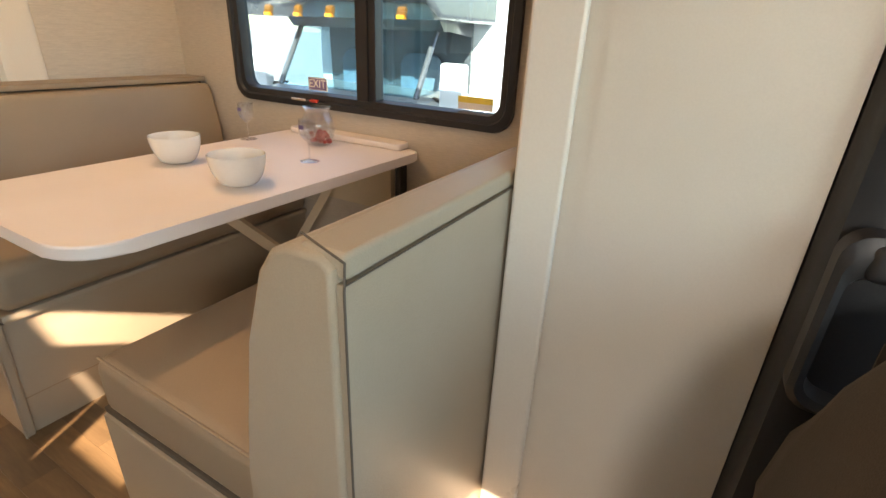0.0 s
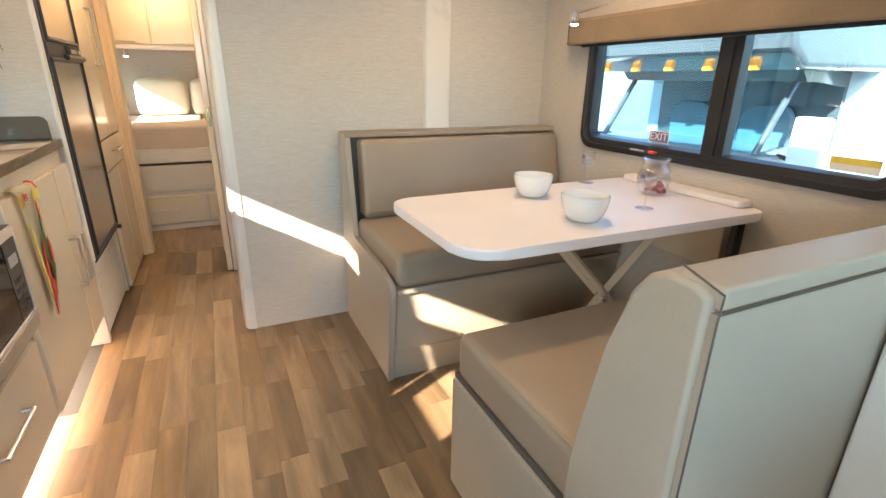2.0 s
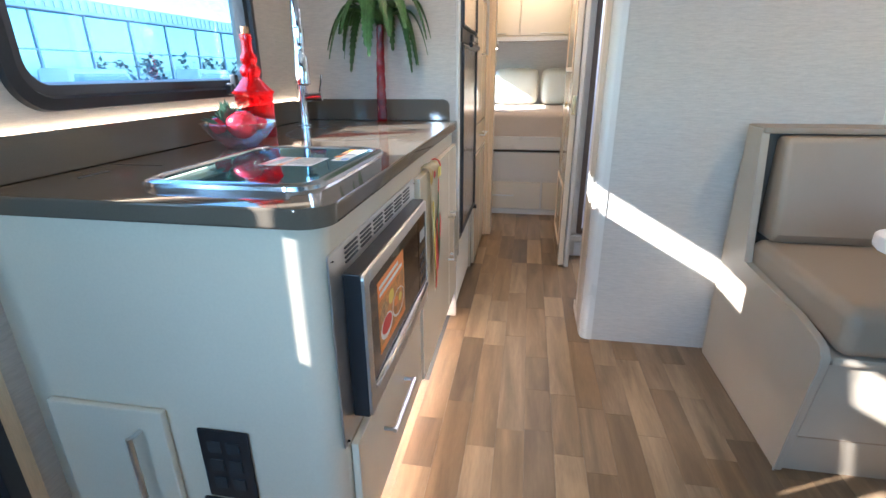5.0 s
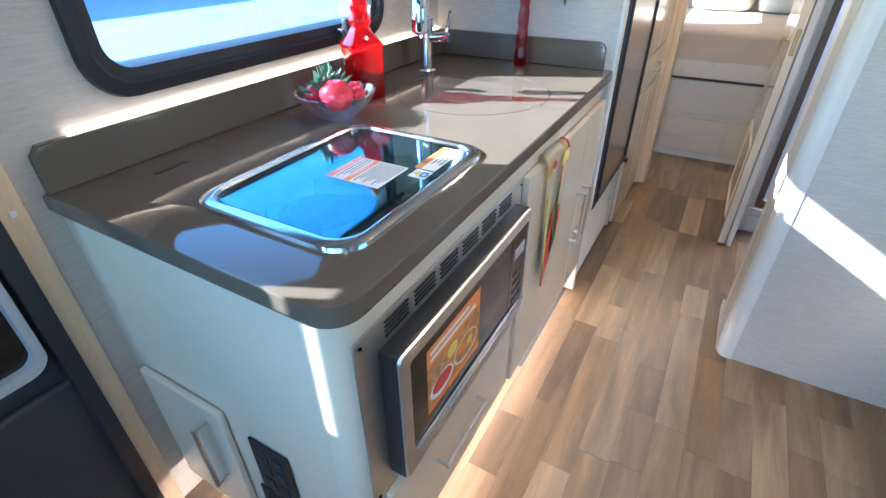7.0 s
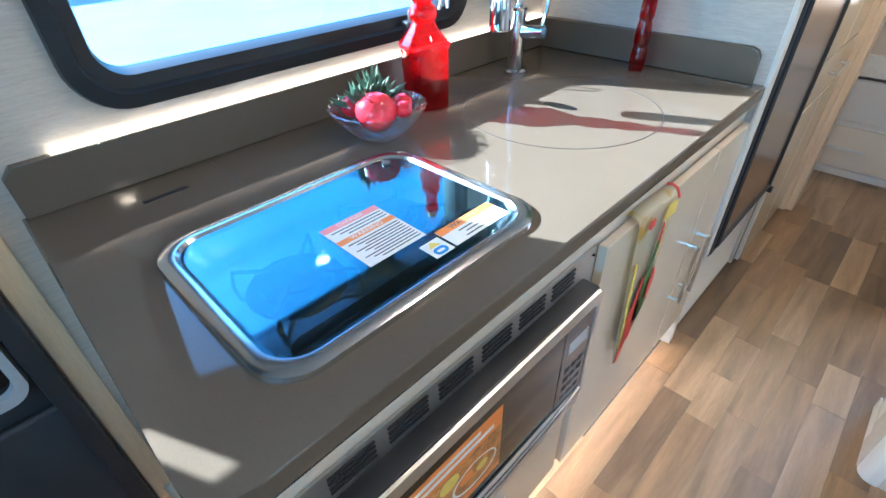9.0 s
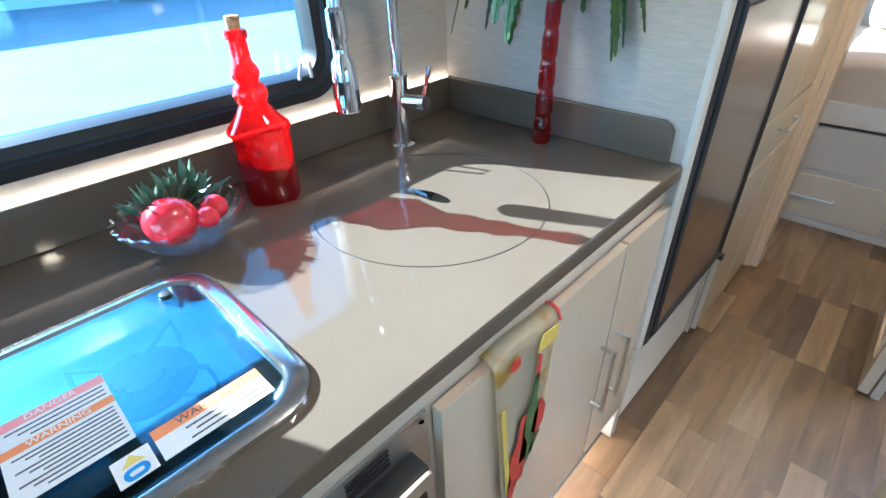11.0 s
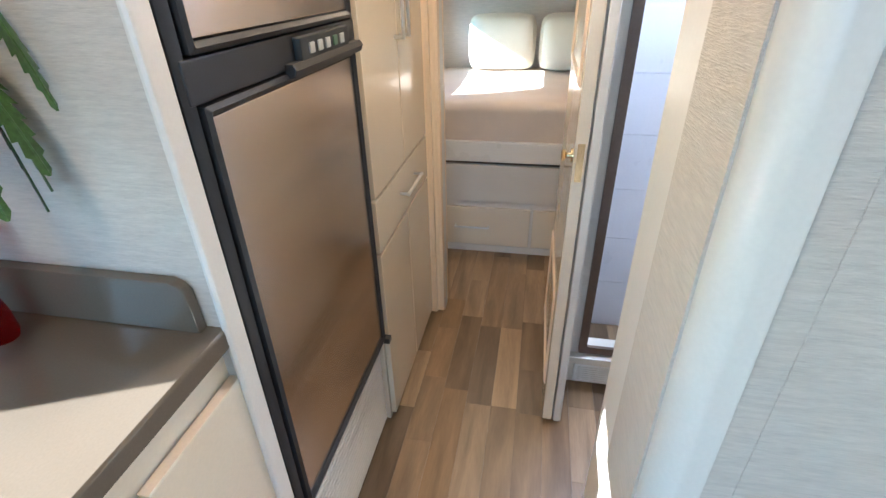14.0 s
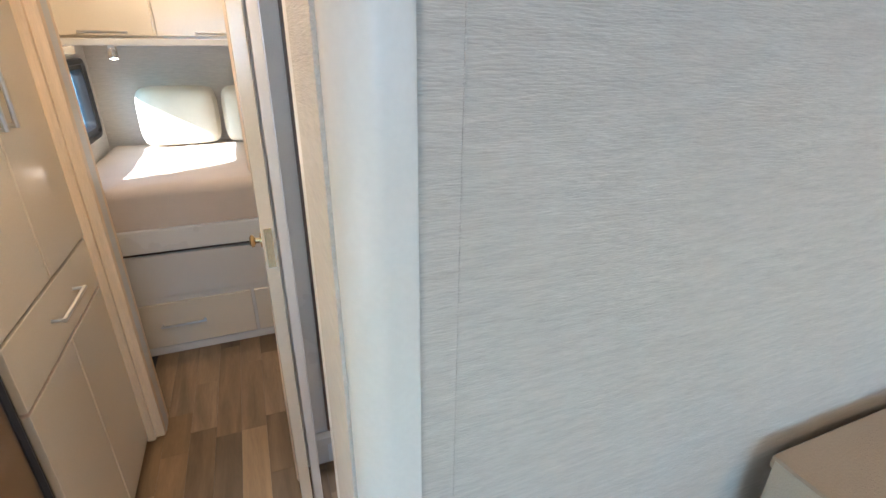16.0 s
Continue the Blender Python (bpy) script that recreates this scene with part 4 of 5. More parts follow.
for k in range(70):
    a0, z0 = rng.uniform(0, 6.283), rng.uniform(0.088, 0.128)
    rr = 0.0503 * SQ(a0, 0.05, 0.1)
    p0 = Vector((bx + rr * math.cos(a0), by + rr * math.sin(a0), bz + z0))
    t0 = Vector((-math.sin(a0), math.cos(a0), 0)) * rng.uniform(-0.006, 0.006) + Vector((0, 0, rng.uniform(-0.008, 0.008)))
    add_tube(bm, [p0 - t0, p0, p0 + t0], 0.0014, 5)
put("relief", bm, RED_GLASS, bt)
lathe("cork", [(0.010, 0.0), (0.011, 0.006), (0.012, 0.016), (0.011, 0.018)], (bx, by, bz + 0.3035), CORK, bt, 16)

# fruit bowl
fx2, fy2 = -1.446, -1.085
fb = root("fruit_bowl", (fx2, fy2, 0.93), "cut clear glass bowl with scalloped rim", "bowl")
SC = lambda a, r, z: 1 + 0.028 * math.cos(a * 24)
lathe("bowl", [(0.034, 0.0), (0.040, 0.002), (0.046, 0.008), (0.068, 0.026), (0.088, 0.050), (0.098, 0.066), (0.095, 0.067), (0.084, 0.050), (0.064, 0.028), (0.040, 0.011), (0.01, 0.009)], (fx2, fy2, 0.9305), CUT_GLASS, fb, 96, SC)
for k, (dx, dy, rr, dz) in enumerate(((0.022, 0.022, 0.041, 0.062), (-0.045, 0.022, 0.022, 0.060), (0.030, -0.044, 0.024, 0.060), (-0.022, 0.052, 0.018, 0.062))):
    ap = root("artificial_apple", (fx2 + dx, fy2 + dy, 0.93 + dz - rr), "glossy red artificial fruit in the glass bowl", "fruit", "fruit in the bowl")
    prof = [(rr * 0.15, -rr * 0.86)] + [(rr * math.cos(radians(a)) * (1 + 0.05 * math.sin(radians(a))), rr * math.sin(radians(a)) * 0.92) for a in range(-70, 71, 14)] + [(rr * 0.12, rr * 0.80)]
    lathe("flesh", prof, (fx2 + dx, fy2 + dy, 0.93 + dz), APPLE, ap, 24)
sprig = root("artificial_succulent", (fx2 - 0.02, fy2 - 0.015, 0.985), "blue-green artificial succulent sprigs in the glass bowl", "plant")
rng = random.Random(4)
for c in range(3):
    bm = bmesh.new()
    cx, cy, cz = fx2 - 0.035 + c * 0.03, fy2 - 0.04 + 0.012 * c, 0.985
    for i in range(26):
        a, e = rng.uniform(0, 6.283), rng.uniform(0.2, 1.35)
        d = Vector((math.cos(a) * math.cos(e), math.sin(a) * math.cos(e), math.sin(e)))
        ln = rng.uniform(0.05, 0.078)
        s = d.cross(Vector((0, 0, 1))).normalized() * 0.009
        n2 = s.cross(d).normalized() * 0.0025
        p = Vector((cx, cy, cz))
        ring_pts = [p + d * ln * 0.15, p + d * ln * 0.6 + s, p + d * ln + n2, p + d * ln * 0.6 - s, p + d * ln * 0.55 + n2 * 2, p + d * ln * 0.55 - n2]
        v = [bm.verts.new(q) for q in ring_pts]
        for tri in ((0, 1, 4), (1, 2, 4), (2, 3, 4), (3, 0, 4), (0, 5, 1), (1, 5, 2), (2, 5, 3), (3, 5, 0)):
            bm.faces.new([v[t] for t in tri])
    put("leaf_cluster", bm, LEAF_BLUE, sprig)

# palm ornament: red glass trunk and fern-like fronds
ppx, ppy = -2.195, -0.90
palm = root("palm_ornament", (ppx, ppy, 0.93), "artificial palm ornament with red glass trunk and green fronds", "ornament")
prof = []
for i in range(6):
    z = i * 0.062
    r0 = 0.021 - 0.0012 * i
    prof += [(r0 * 0.84, z + 0.001), (r0, z + 0.011), (r0 * 0.98, z + 0.044), (r0 * 0.86, z + 0.060)]
trunk = lathe("trunk", prof, (ppx, ppy, 0.9305), RED_GLASS, palm, 28)
for v in trunk.data.vertices:
    h = v.co.z - 0.93
    v.co.x += 0.008 * (h / 0.37) ** 2
    v.co.y += 0.012 * (h / 0.37) ** 2
crown = Vector((ppx + 0.008, ppy + 0.012, 1.30))
rng = random.Random(11)
for k in range(24):
    bm = bmesh.new()
    a = k * 2.4 + rng.uniform(-0.25, 0.25)
    d = Vector((math.cos(a), math.sin(a), 0))
    side = Vector((-math.sin(a), math.cos(a), 0))
    ln = rng.uniform(0.22, 0.29)
    rise = rng.uniform(0.08, 0.15)
    drop = rng.uniform(0.13, 0.24) if k % 4 else rng.uniform(0.05, 0.12)
    if k % 3 == 1:
        ln, drop = ln * 0.8, drop + 0.07
    rib = []
    for i in range(19):
        s = i / 18
        rib.append(crown + d * ln * (s - 0.22 * s * s) + Vector((0, 0, rise * math.sin(s * 2.2) - drop * s * s * s)))
    for p in rib:
        p.x = max(p.x, -2.262 + 0.02)
    add_tube(bm, rib, 0.0016, 5)
    teeth = 27
    for sg in (1, -1):
        last = None
        for i in range(teeth * 2 + 1):
            f = i / (teeth * 2) * 0.999
            a0 = int(f * 18)
            p = rib[a0].lerp(rib[a0 + 1], f * 18 - a0)
            t = (rib[a0 + 1] - rib[a0]).normalized()
            w = 0.029 * math.sin(math.pi * min(1, 0.10 + 0.90 * f)) ** 0.55 + 0.002
            w *= 1.0 if i % 2 else 0.64
            e = p + side * sg * w + t * (w * 0.45 if i % 2 else 0.0) + Vector((0, 0, -w * 0.3))
            mid = p.lerp(e, 0.5) + Vector((0, 0, 0.003))
            cur = [bm.verts.new(q) for q in (p, mid, e)]
            if last:
                bm.faces.new((last[0], last[1], cur[1], cur[0]))
                bm.faces.new((last[1], last[2], cur[2], cur[1]))
            last = cur
    for v in bm.verts:
        v.co.x = max(v.co.x, -2.258)
    put("frond", bm, LEAF, palm)

# ---- refrigerator and pantry ----
wall("wall_fridge_side", "x", -2.298, -2.270, KY, -0.60, 0.0, CEIL, [], LINEN_X, "linen-textured side wall at the end of the counter")
structure(box("trim", -2.299, -2.262, -0.600, -0.586, 0.395, CEIL, TRIM, None, 0.006), "cream stile beside the refrigerator", "trim")
fr = root("refrigerator", (-2.61, -0.75, 0.385), "brown-grey metallic two-door refrigerator with black frame", "refrigerator")
FX0, FX1 = -2.302, -2.888
box("cabinet_box", FX0, FX1, -1.20, -0.606, 0.39, 1.93, BLACK, fr)
ring("frame", rrect(FX1, FX0, 0.385, 1.93, 0.004, 2), rrect(FX1 + 0.022, FX0 - 0.022, 0.405, 1.91, 0.004, 2), "y", [(0, -0.606), (0, -0.588), (0.3, -0.583), (0.8, -0.583), (1, -0.59), (1, -0.606)], BLACK, fr)
for z0, z1 in ((0.410, 1.235), (1.295, 1.900)):
    ring("door_edge", rrect(FX1 + 0.024, FX0 - 0.024, z0, z1, 0.004, 2), rrect(FX1 + 0.038, FX0 - 0.038, z0 + 0.014, z1 - 0.014, 0.004, 2), "y", [(0, -0.604), (0, -0.578), (0.5, -0.574), (1, -0.580), (1, -0.604)], BLACK, fr)
    box("door", FX1 + 0.039, FX0 - 0.039, -0.606, -0.582, z0 + 0.016, z1 - 0.016, FRIDGE, fr, 0.003)
box("control_band", FX1 + 0.006, FX0 - 0.006, -0.606, -0.580, 1.238, 1.292, BLACK, fr, 0.004)
prism("handle", [(-0.582, 1.225), (-0.566, 1.228), (-0.560, 1.240), (-0.566, 1.250), (-0.582, 1.250)], "x", FX1 + 0.012, FX1 + 0.34, BLACK, fr, 0.003)
box("display", FX1 + 0.08, FX1 + 0.30, -0.582, -0.566, 1.246, 1.286, GREY_TRIM, fr, 0.004)
for i in range(5):
    box("button", FX1 + 0.27 - i * 0.035, FX1 + 0.25 - i * 0.035, -0.567, -0.563, 1.257, 1.275, LIGHT_PLASTIC if i != 3 else LEAF_BLUE, fr, 0.002)
box("hinge", FX1 - 0.004, FX1 + 0.02, -0.59, -0.566, 0.382, 0.402, BLACK, fr, 0.003)
rib = root("vent_panel", (-2.61, -0.61, 0.0), "white ribbed panel under the refrigerator", "panel")
box("backing", -2.30, -2.90, -0.640, -0.622, 0.0, 0.385, STRIPE_PANEL, rib)
for i in range(20):
    box("slat", -2.30, -2.90, -0.624, -0.614, 0.012 + i * 0.0185, 0.024 + i * 0.0185, STRIPE_PANEL, rib, 0.003)

pan = root("pantry_cabinet", (-3.24, -0.85, 0.0), "tall cream gloss pantry cabinet with drawer and doors", "cabinet")
box("body", -2.905, -3.548, -1.2, -0.602, 0.0, 1.95, CREAM, pan)
PF = -0.601
for a, b_ in ((-2.915, -3.222), (-3.228, -3.535)):
    box("door", a, b_, PF, PF + 0.018, 0.845, 1.94, CREAM, pan, 0.004)
    box("door", a, b_, PF, PF + 0.018, 0.022, 0.668, CREAM, pan, 0.004)
box("drawer_front", -2.915, -3.535, PF, PF + 0.018, 0.676, 0.837, CREAM, pan, 0.004)
box("edge_band", -2.915, -3.535, PF + 0.002, PF + 0.017, 0.668, 0.6695, CREAM_EDGE, pan, 0)
pull("handle", (-3.195, PF + 0.018, 1.22), (-3.195, PF + 0.018, 1.50), (0, 0.028, 0), SATIN, pan)
pull("handle", (-3.255, PF + 0.018, 1.22), (-3.255, PF + 0.018, 1.50), (0, 0.028, 0), SATIN, pan)
pull("handle", (-3.15, PF + 0.018, 0.765), (-3.33, PF + 0.018, 0.765), (0, 0.028, 0), SATIN, pan)

# ---- open door beside the bathroom ----
dr = root("door", (-3.27, -0.05, 0.012), "glossy cream interior door, open along the passage", "door")
box("leaf", -2.985, -3.545, -0.075, -0.043, 0.012, 1.93, CREAM, dr, 0.004)
ring("panel_moulding", rrect(-3.50, -3.035, 0.12, 0.50, 0.01, 2), rrect(-3.475, -3.06, 0.145, 0.475, 0.01, 2), "y", [(0, -0.075), (0.3, -0.081), (0.8, -0.081), (1, -0.075)], CREAM_EDGE, dr)
ring("panel_moulding", rrect(-3.50, -3.035, 1.12, 1.80, 0.01, 2), rrect(-3.475, -3.06, 1.145, 1.775, 0.01, 2), "y", [(0, -0.075), (0.3, -0.081), (0.8, -0.081), (1, -0.075)], CREAM_EDGE, dr)
box("latch_plate", -2.9848, -2.9825, -0.068, -0.050, 0.90, 1.0, BRASS, dr, 0)
lathe("knob", [(0.018, 0.0), (0.018, 0.003), (0.007, 0.005), (0.007, 0.014), (0.014, 0.018), (0.016, 0.024), (0.010, 0.028)], (0, 0, 0), BRASS, dr, 20)
kn = bpy.data.objects["knob.001"]
kn.data.transform(Matrix.Translation((-3.045, -0.075, 0.95)) @ Matrix.Rotation(radians(90), 4, "X"))
structure(box("trim", -2.99, -3.05, -0.038, -0.012, 0.0, CEIL, TRIM, None, 0.006), "white jamb beside the open door", "trim")

# ---- bed ----
bed = root("bed", (-4.55, 0.0, 0.0), "built-in platform bed with beige bedding and drawers", "bed")
FXB = -4.12
box("base", FXB - 0.012, BX + 0.002, BY + 0.005, 0.94, 0.03, 0.515, PANEL, bed)
box("toe_board", FXB - 0.008, FXB - 0.03, BY + 0.01, 0.94, 0.0, 0.04, TRIM, bed)
# dark strip paints the shade below the side board
box("shadow_gap", FXB - 0.02, FXB - 0.3, BY + 0.01, 0.94, 0.5152, 0.545, SEAM_SHADE, bed, 0)
box("side_board", FXB + 0.015, FXB - 0.02, BY + 0.01, 0.94, 0.535, 0.640, TRIM, bed, 0.008)
box("panel", FXB - 0.013, FXB - 0.004, BY + 0.02, 0.92, 0.305, 0.512, PANEL, bed, 0.004)
for y0, y1 in ((BY + 0.03, -0.17), (-0.155, 0.40)):
    box("drawer_front", FXB - 0.013, FXB + 0.004, y0, y1, 0.05, 0.275, CREAM, bed, 0.004)
    ym = -0.48 if y1 < 0 else 0.12
    pull("handle", (FXB + 0.004, ym - 0.09, 0.165), (FXB + 0.004, ym + 0.09, 0.165), (0.022, 0, 0), SATIN, bed)
bm = bmesh.new()
add_box(bm, FXB - 0.005, BX + 0.01, BY + 0.01, 0.93, 0.60, 0.828, 0.05, 5)
bmesh.ops.subdivide_edges(bm, edges=[e for e in bm.edges if e.calc_length() > 0.3], cuts=24, use_grid_fill=True)
for v in bm.verts:
    n = noise.noise(v.co * 5.0) * 0.008 + noise.noise(v.co * 14.0) * 0.004
    v.co.z += n if v.co.z > 0.7 else 0
    v.co.x += n * 0.7
put("bedding", bm, BEDDING, bed)


def pillow(y0, y1):
    p = root("pillow", (-5.0, (y0 + y1) / 2, 0.825), "quilted cream leatherette pillow leaning on the wall", "pillow", "bed pillows")
    bm = bmesh.new()
    w, h = y1 - y0, 0.325
    n = 20
    front, back = [], []
    for i in range(n + 1):
        fl, bl = [], []
        for j in range(n + 1):
            u, v = i / n * 2 - 1, j / n * 2 - 1
            su, sv = u * (1 - 0.10 * v ** 4), v * (1 - 0.10 * u ** 4)
            t = 0.065 * max(0.0, (1 - u ** 6) * (1 - v ** 6)) ** 0.45
            seam = -0.008 if abs(abs(u) - 0.55) < 0.04 or abs(v - 0.45) < 0.04 and abs(u) < 0.55 else 0
            y = (y0 + y1) / 2 + su * w / 2
            z = 0.828 + h / 2 + sv * h / 2
            lean = -0.10 * (z - 0.8)
            fl.append(bm.verts.new((-5.02 + lean + t + seam + 0.02, y, z)))
            bl.append(bm.verts.new((-5.02 + lean - t * 0.6 + 0.02, y, z)))
        front.append(fl)
        back.append(bl)
    for i in range(n):
        for j in range(n):
            bm.faces.new((front[i][j], front[i + 1][j], front[i + 1][j + 1], front[i][j + 1]))
            bm.faces.new((back[i][j], back[i][j + 1], back[i + 1][j + 1], back[i + 1][j]))
    bmesh.ops.remove_doubles(bm, verts=bm.verts, dist=0.0008)
    put("cushion", bm, PILLOW, p)


pillow(-0.63, -0.215)
pillow(-0.195, 0.21)
uc = root("overhead_cabinet", (-4.82, 0.0, 1.37), "cream overhead cabinets above the bed head", "cabinet")
box("body", -4.62, BX + 0.002, BY + 0.005, 0.94, 1.385, 1.80, CREAM, uc)
box("rail", -4.585, -4.63, BY + 0.005, 0.94, 1.365, 1.395, TRIM, uc, 0.006)
for y0, y1 in ((BY + 0.02, -0.41), (-0.40, 0.12), (0.13, 0.6)):
    box("door", -4.62, -4.603, y0, y1, 1.405, 1.78, CREAM, uc, 0.004)
    pull("handle", (-4.603, (y0 + y1) / 2 - 0.09, 1.42), (-4.603, (y0 + y1) / 2 + 0.09, 1.42), (0.02, 0, 0), SATIN, uc)
sh = root("wall_shelf", (-4.3, BY, 1.33), "narrow cream shelf above the bedroom window", "shelf")
box("board", -4.55, -3.64, BY + 0.002, BY + 0.11, 1.33, 1.365, CREAM, sh, 0.008)

# ---- dinette ----
def bench_side(pts, y0, y1, parent, name="side_panel"):
    return prism(name, pts, "y", y0, y1, VINYL_PALE, parent, 0.006)


rb = root("dinette_bench", (-1.8, 1.05, 0.0), "taupe vinyl dinette bench seat against the partition", "bench", "dinette benches")
side = [(-1.468, 0.0), (-1.422, 0.33), (-1.409, 0.395), (-1.412, 0.425), (-1.430, 0.448), (-1.475, 0.462), (-1.56, 0.472), (-1.93, 0.485), (-2.0, 0.94), (-2.12, 0.94), (-2.12, 0.0)]
bench_side(side, 0.478, 0.503, rb)
prism("base", [(-1.478, 0.0), (-1.432, 0.33), (-1.422, 0.40), (-2.12, 0.40), (-2.12, 0.0)], "y", 0.504, 1.612, VINYL_PALE, rb, 0.004)
box("lip", -1.408, -1.60, 0.504, 1.612, 0.402, 0.428, VINYL_PALE, rb, 0.010)
tube("welt", [(-1.460, 0.505, 0.135), (-1.460, 1.61, 0.135)], 0.0025, VINYL, rb, 6)
tube("welt", [(-1.466, 0.477, 0.0), (-1.420, 0.477, 0.33), (-1.407, 0.477, 0.395), (-1.410, 0.477, 0.426), (-1.429, 0.477, 0.449), (-1.475, 0.477, 0.463)], 0.003, VINYL_PALE, rb, 6)
bm = bmesh.new()
add_box(bm, -1.398, -1.98, 0.508, 1.608, 0.430, 0.565, 0.035, 5)
put("seat_cushion", bm, VINYL, rb)
# dark tone paints the shade behind the back cushion
box("back_shell", -2.03, -2.12, 0.504, 1.612, 0.402, 0.925, SEAM_SHADE, rb, 0.004)
box("top_rail", -1.995, -2.125, 0.480, 1.612, 0.922, 0.944, VINYL, rb, 0.006)
prism("back_cushion", [(-1.925, 0.567), (-1.90, 0.60), (-1.905, 0.72), (-1.945, 0.895), (-1.965, 0.915), (-2.02, 0.917), (-2.03, 0.90), (-2.025, 0.567)], "y", 0.535, 1.605, VINYL, rb, 0.022, 4)

fbn = root("dinette_bench", (-0.55, 1.05, 0.0), "taupe vinyl dinette bench with tall padded back", "bench", "dinette benches")
box("base", -0.905, -0.33, 0.486, 1.612, 0.0, 0.375, VINYL_PALE, fbn, 0.008)
# dark strip paints the shade between base and seat cushion
box("lip", -0.90, -0.34, 0.492, 1.612, 0.377, 0.392, SEAM_SHADE, fbn, 0.003)
bm = bmesh.new()
add_box(bm, -0.885, -0.355, 0.488, 1.608, 0.393, 0.530, 0.028, 5)
put("seat_cushion", bm, VINYL, fbn)
tube("welt", [(-0.879, 0.50, 0.524), (-0.38, 0.494, 0.524)], 0.003, VINYL, fbn, 6)
backp = [(-0.205, 0.0), (-0.205, 0.925), (-0.225, 0.938), (-0.272, 0.938), (-0.30, 0.925), (-0.325, 0.89), (-0.355, 0.78), (-0.385, 0.62), (-0.40, 0.52), (-0.405, 0.39), (-0.36, 0.0)]
prism("backrest", backp, "y", 0.480, 1.612, VINYL_PALE, fbn, 0.010, 3)
box("back_panel", -0.192, -0.206, 0.486, 1.612, 0.0, 0.908, VINYL_PALE, fbn, 0.004)
bm = bmesh.new()
add_box(bm, -0.1925, -0.262, 0.490, 1.612, 0.910, 0.943, 0.008, 3)
put("top_pad", bm, VINYL_PALE, fbn)
tube("welt", [(-0.192, 0.485, 0.0), (-0.192, 0.485, 0.90), (-0.192, 0.488, 0.935), (-0.265, 0.50, 0.949)], 0.0017, SEAM_SHADE, fbn, 6)
tube("welt", [(-0.1915, 0.488, 0.909), (-0.1915, 1.60, 0.909)], 0.0012, SEAM_SHADE, fbn, 6)

tb = root("dinette_table", (-1.12, 1.05, 0.0), "white laminate fold-down dinette table on angled leg", "table")
tp = []
for cu, cv, rr, a in ((-0.812 - 0.06, 0.478 + 0.06, 0.06, -90), (-0.80 - 0.05, 1.60 - 0.05, 0.05, 0), (-1.44 + 0.03, 1.60 - 0.03, 0.03, 90), (-1.425 + 0.08, 0.478 + 0.08, 0.08, 180)):
    if a == -90:
        cu, cv, rr = -0.815 - 0.11, 0.478 + 0.11, 0.11
    for i in range(9):
        t = radians(a + 90 * i / 8)
        tp.append((cu + rr * math.cos(t), cv + rr * math.sin(t)))
prism("top", tp, "z", 0.746, 0.776, TABLE, tb, 0.006, 3)
prism("ledge", rrect(-1.40, -0.86, 1.535, 1.61, 0.02, 4), "z", 0.7765, 0.800, TABLE, tb, 0.006)
box("wall_bracket", -1.30, -0.93, 1.585, 1.615, 0.52, 0.745, CREAM, tb, 0.004)
box("wall_bracket", -0.90, -0.875, 1.57, 1.615, 0.45, 0.745, BLACK, tb, 0.004)
for x in (-1.155, -1.09):
    tube("brace", [(x, 0.90, 0.745), (x, 1.235, 0.40)], 0.014, CREAM, tb, 4)
tube("leg", [(-1.12, 1.54, 0.70), (-1.12, 1.20, 0.38), (-1.12, 1.15, 0.33)], 0.020, CREAM, tb, 4)
tube("leg", [(-1.12, 1.215, 0.40), (-1.12, 1.40, 0.0)], 0.02, CREAM, tb, 4)
tube("hinge_pin", [(-1.17, 1.235, 0.40), (-1.075, 1.235, 0.40)], 0.010, STEEL, tb, 10)
box("catch", -1.33, -1.29, 0.53, 0.56, 0.728, 0.746, BLACK, tb, 0.003)


def bowl(x, y, r, h):
    b = root("bowl", (x, y, 0.776), "round cream ceramic bowl on the table", "bowl", "table bowls")
    out = [(r * 0.45, 0.0), (r * 0.52, 0.002)] + [(r * (0.52 + 0.48 * math.sin(radians(a))), h * (1 - math.cos(radians(a))) ** 0.8) for a in range(12, 91, 13)]
    out += [(r * 0.985, h + 0.002), (r * 0.955, h)]
    out += [(r * (0.49 + 0.46 * math.sin(radians(a))), 0.006 + (h - 0.006) * (1 - math.cos(radians(a))) ** 0.8) for a in range(77, 0, -13)] + [(r * 0.1, 0.006)]
    lathe("shell", out, (x, y, 0.7765), CERAMIC, b, 40)


bowl(-1.28, 0.985, 0.070, 0.078)
bowl(-0.955, 0.945, 0.072, 0.079)


def wine_glass(x, y):
    g = root("wine_glass", (x, y, 0.776), "small clear stemmed wine glass on the table", "glass", "table glasses")
    prof = [(0.030, 0.0), (0.030, 0.0015), (0.006, 0.004), (0.0032, 0.012), (0.0032, 0.060), (0.012, 0.067), (0.024, 0.082), (0.028, 0.100), (0.0265, 0.130), (0.0255, 0.130), (0.0268, 0.100), (0.022, 0.083), (0.004, 0.069)]
    lathe("glass_body", prof, (x, y, 0.7765), THIN_CLEAR, g, 28)
    box("mark", x - 0.008, x + 0.010, y - 0.0285, y - 0.0278, 0.88, 0.892, PURPLE_INK, g, 0)


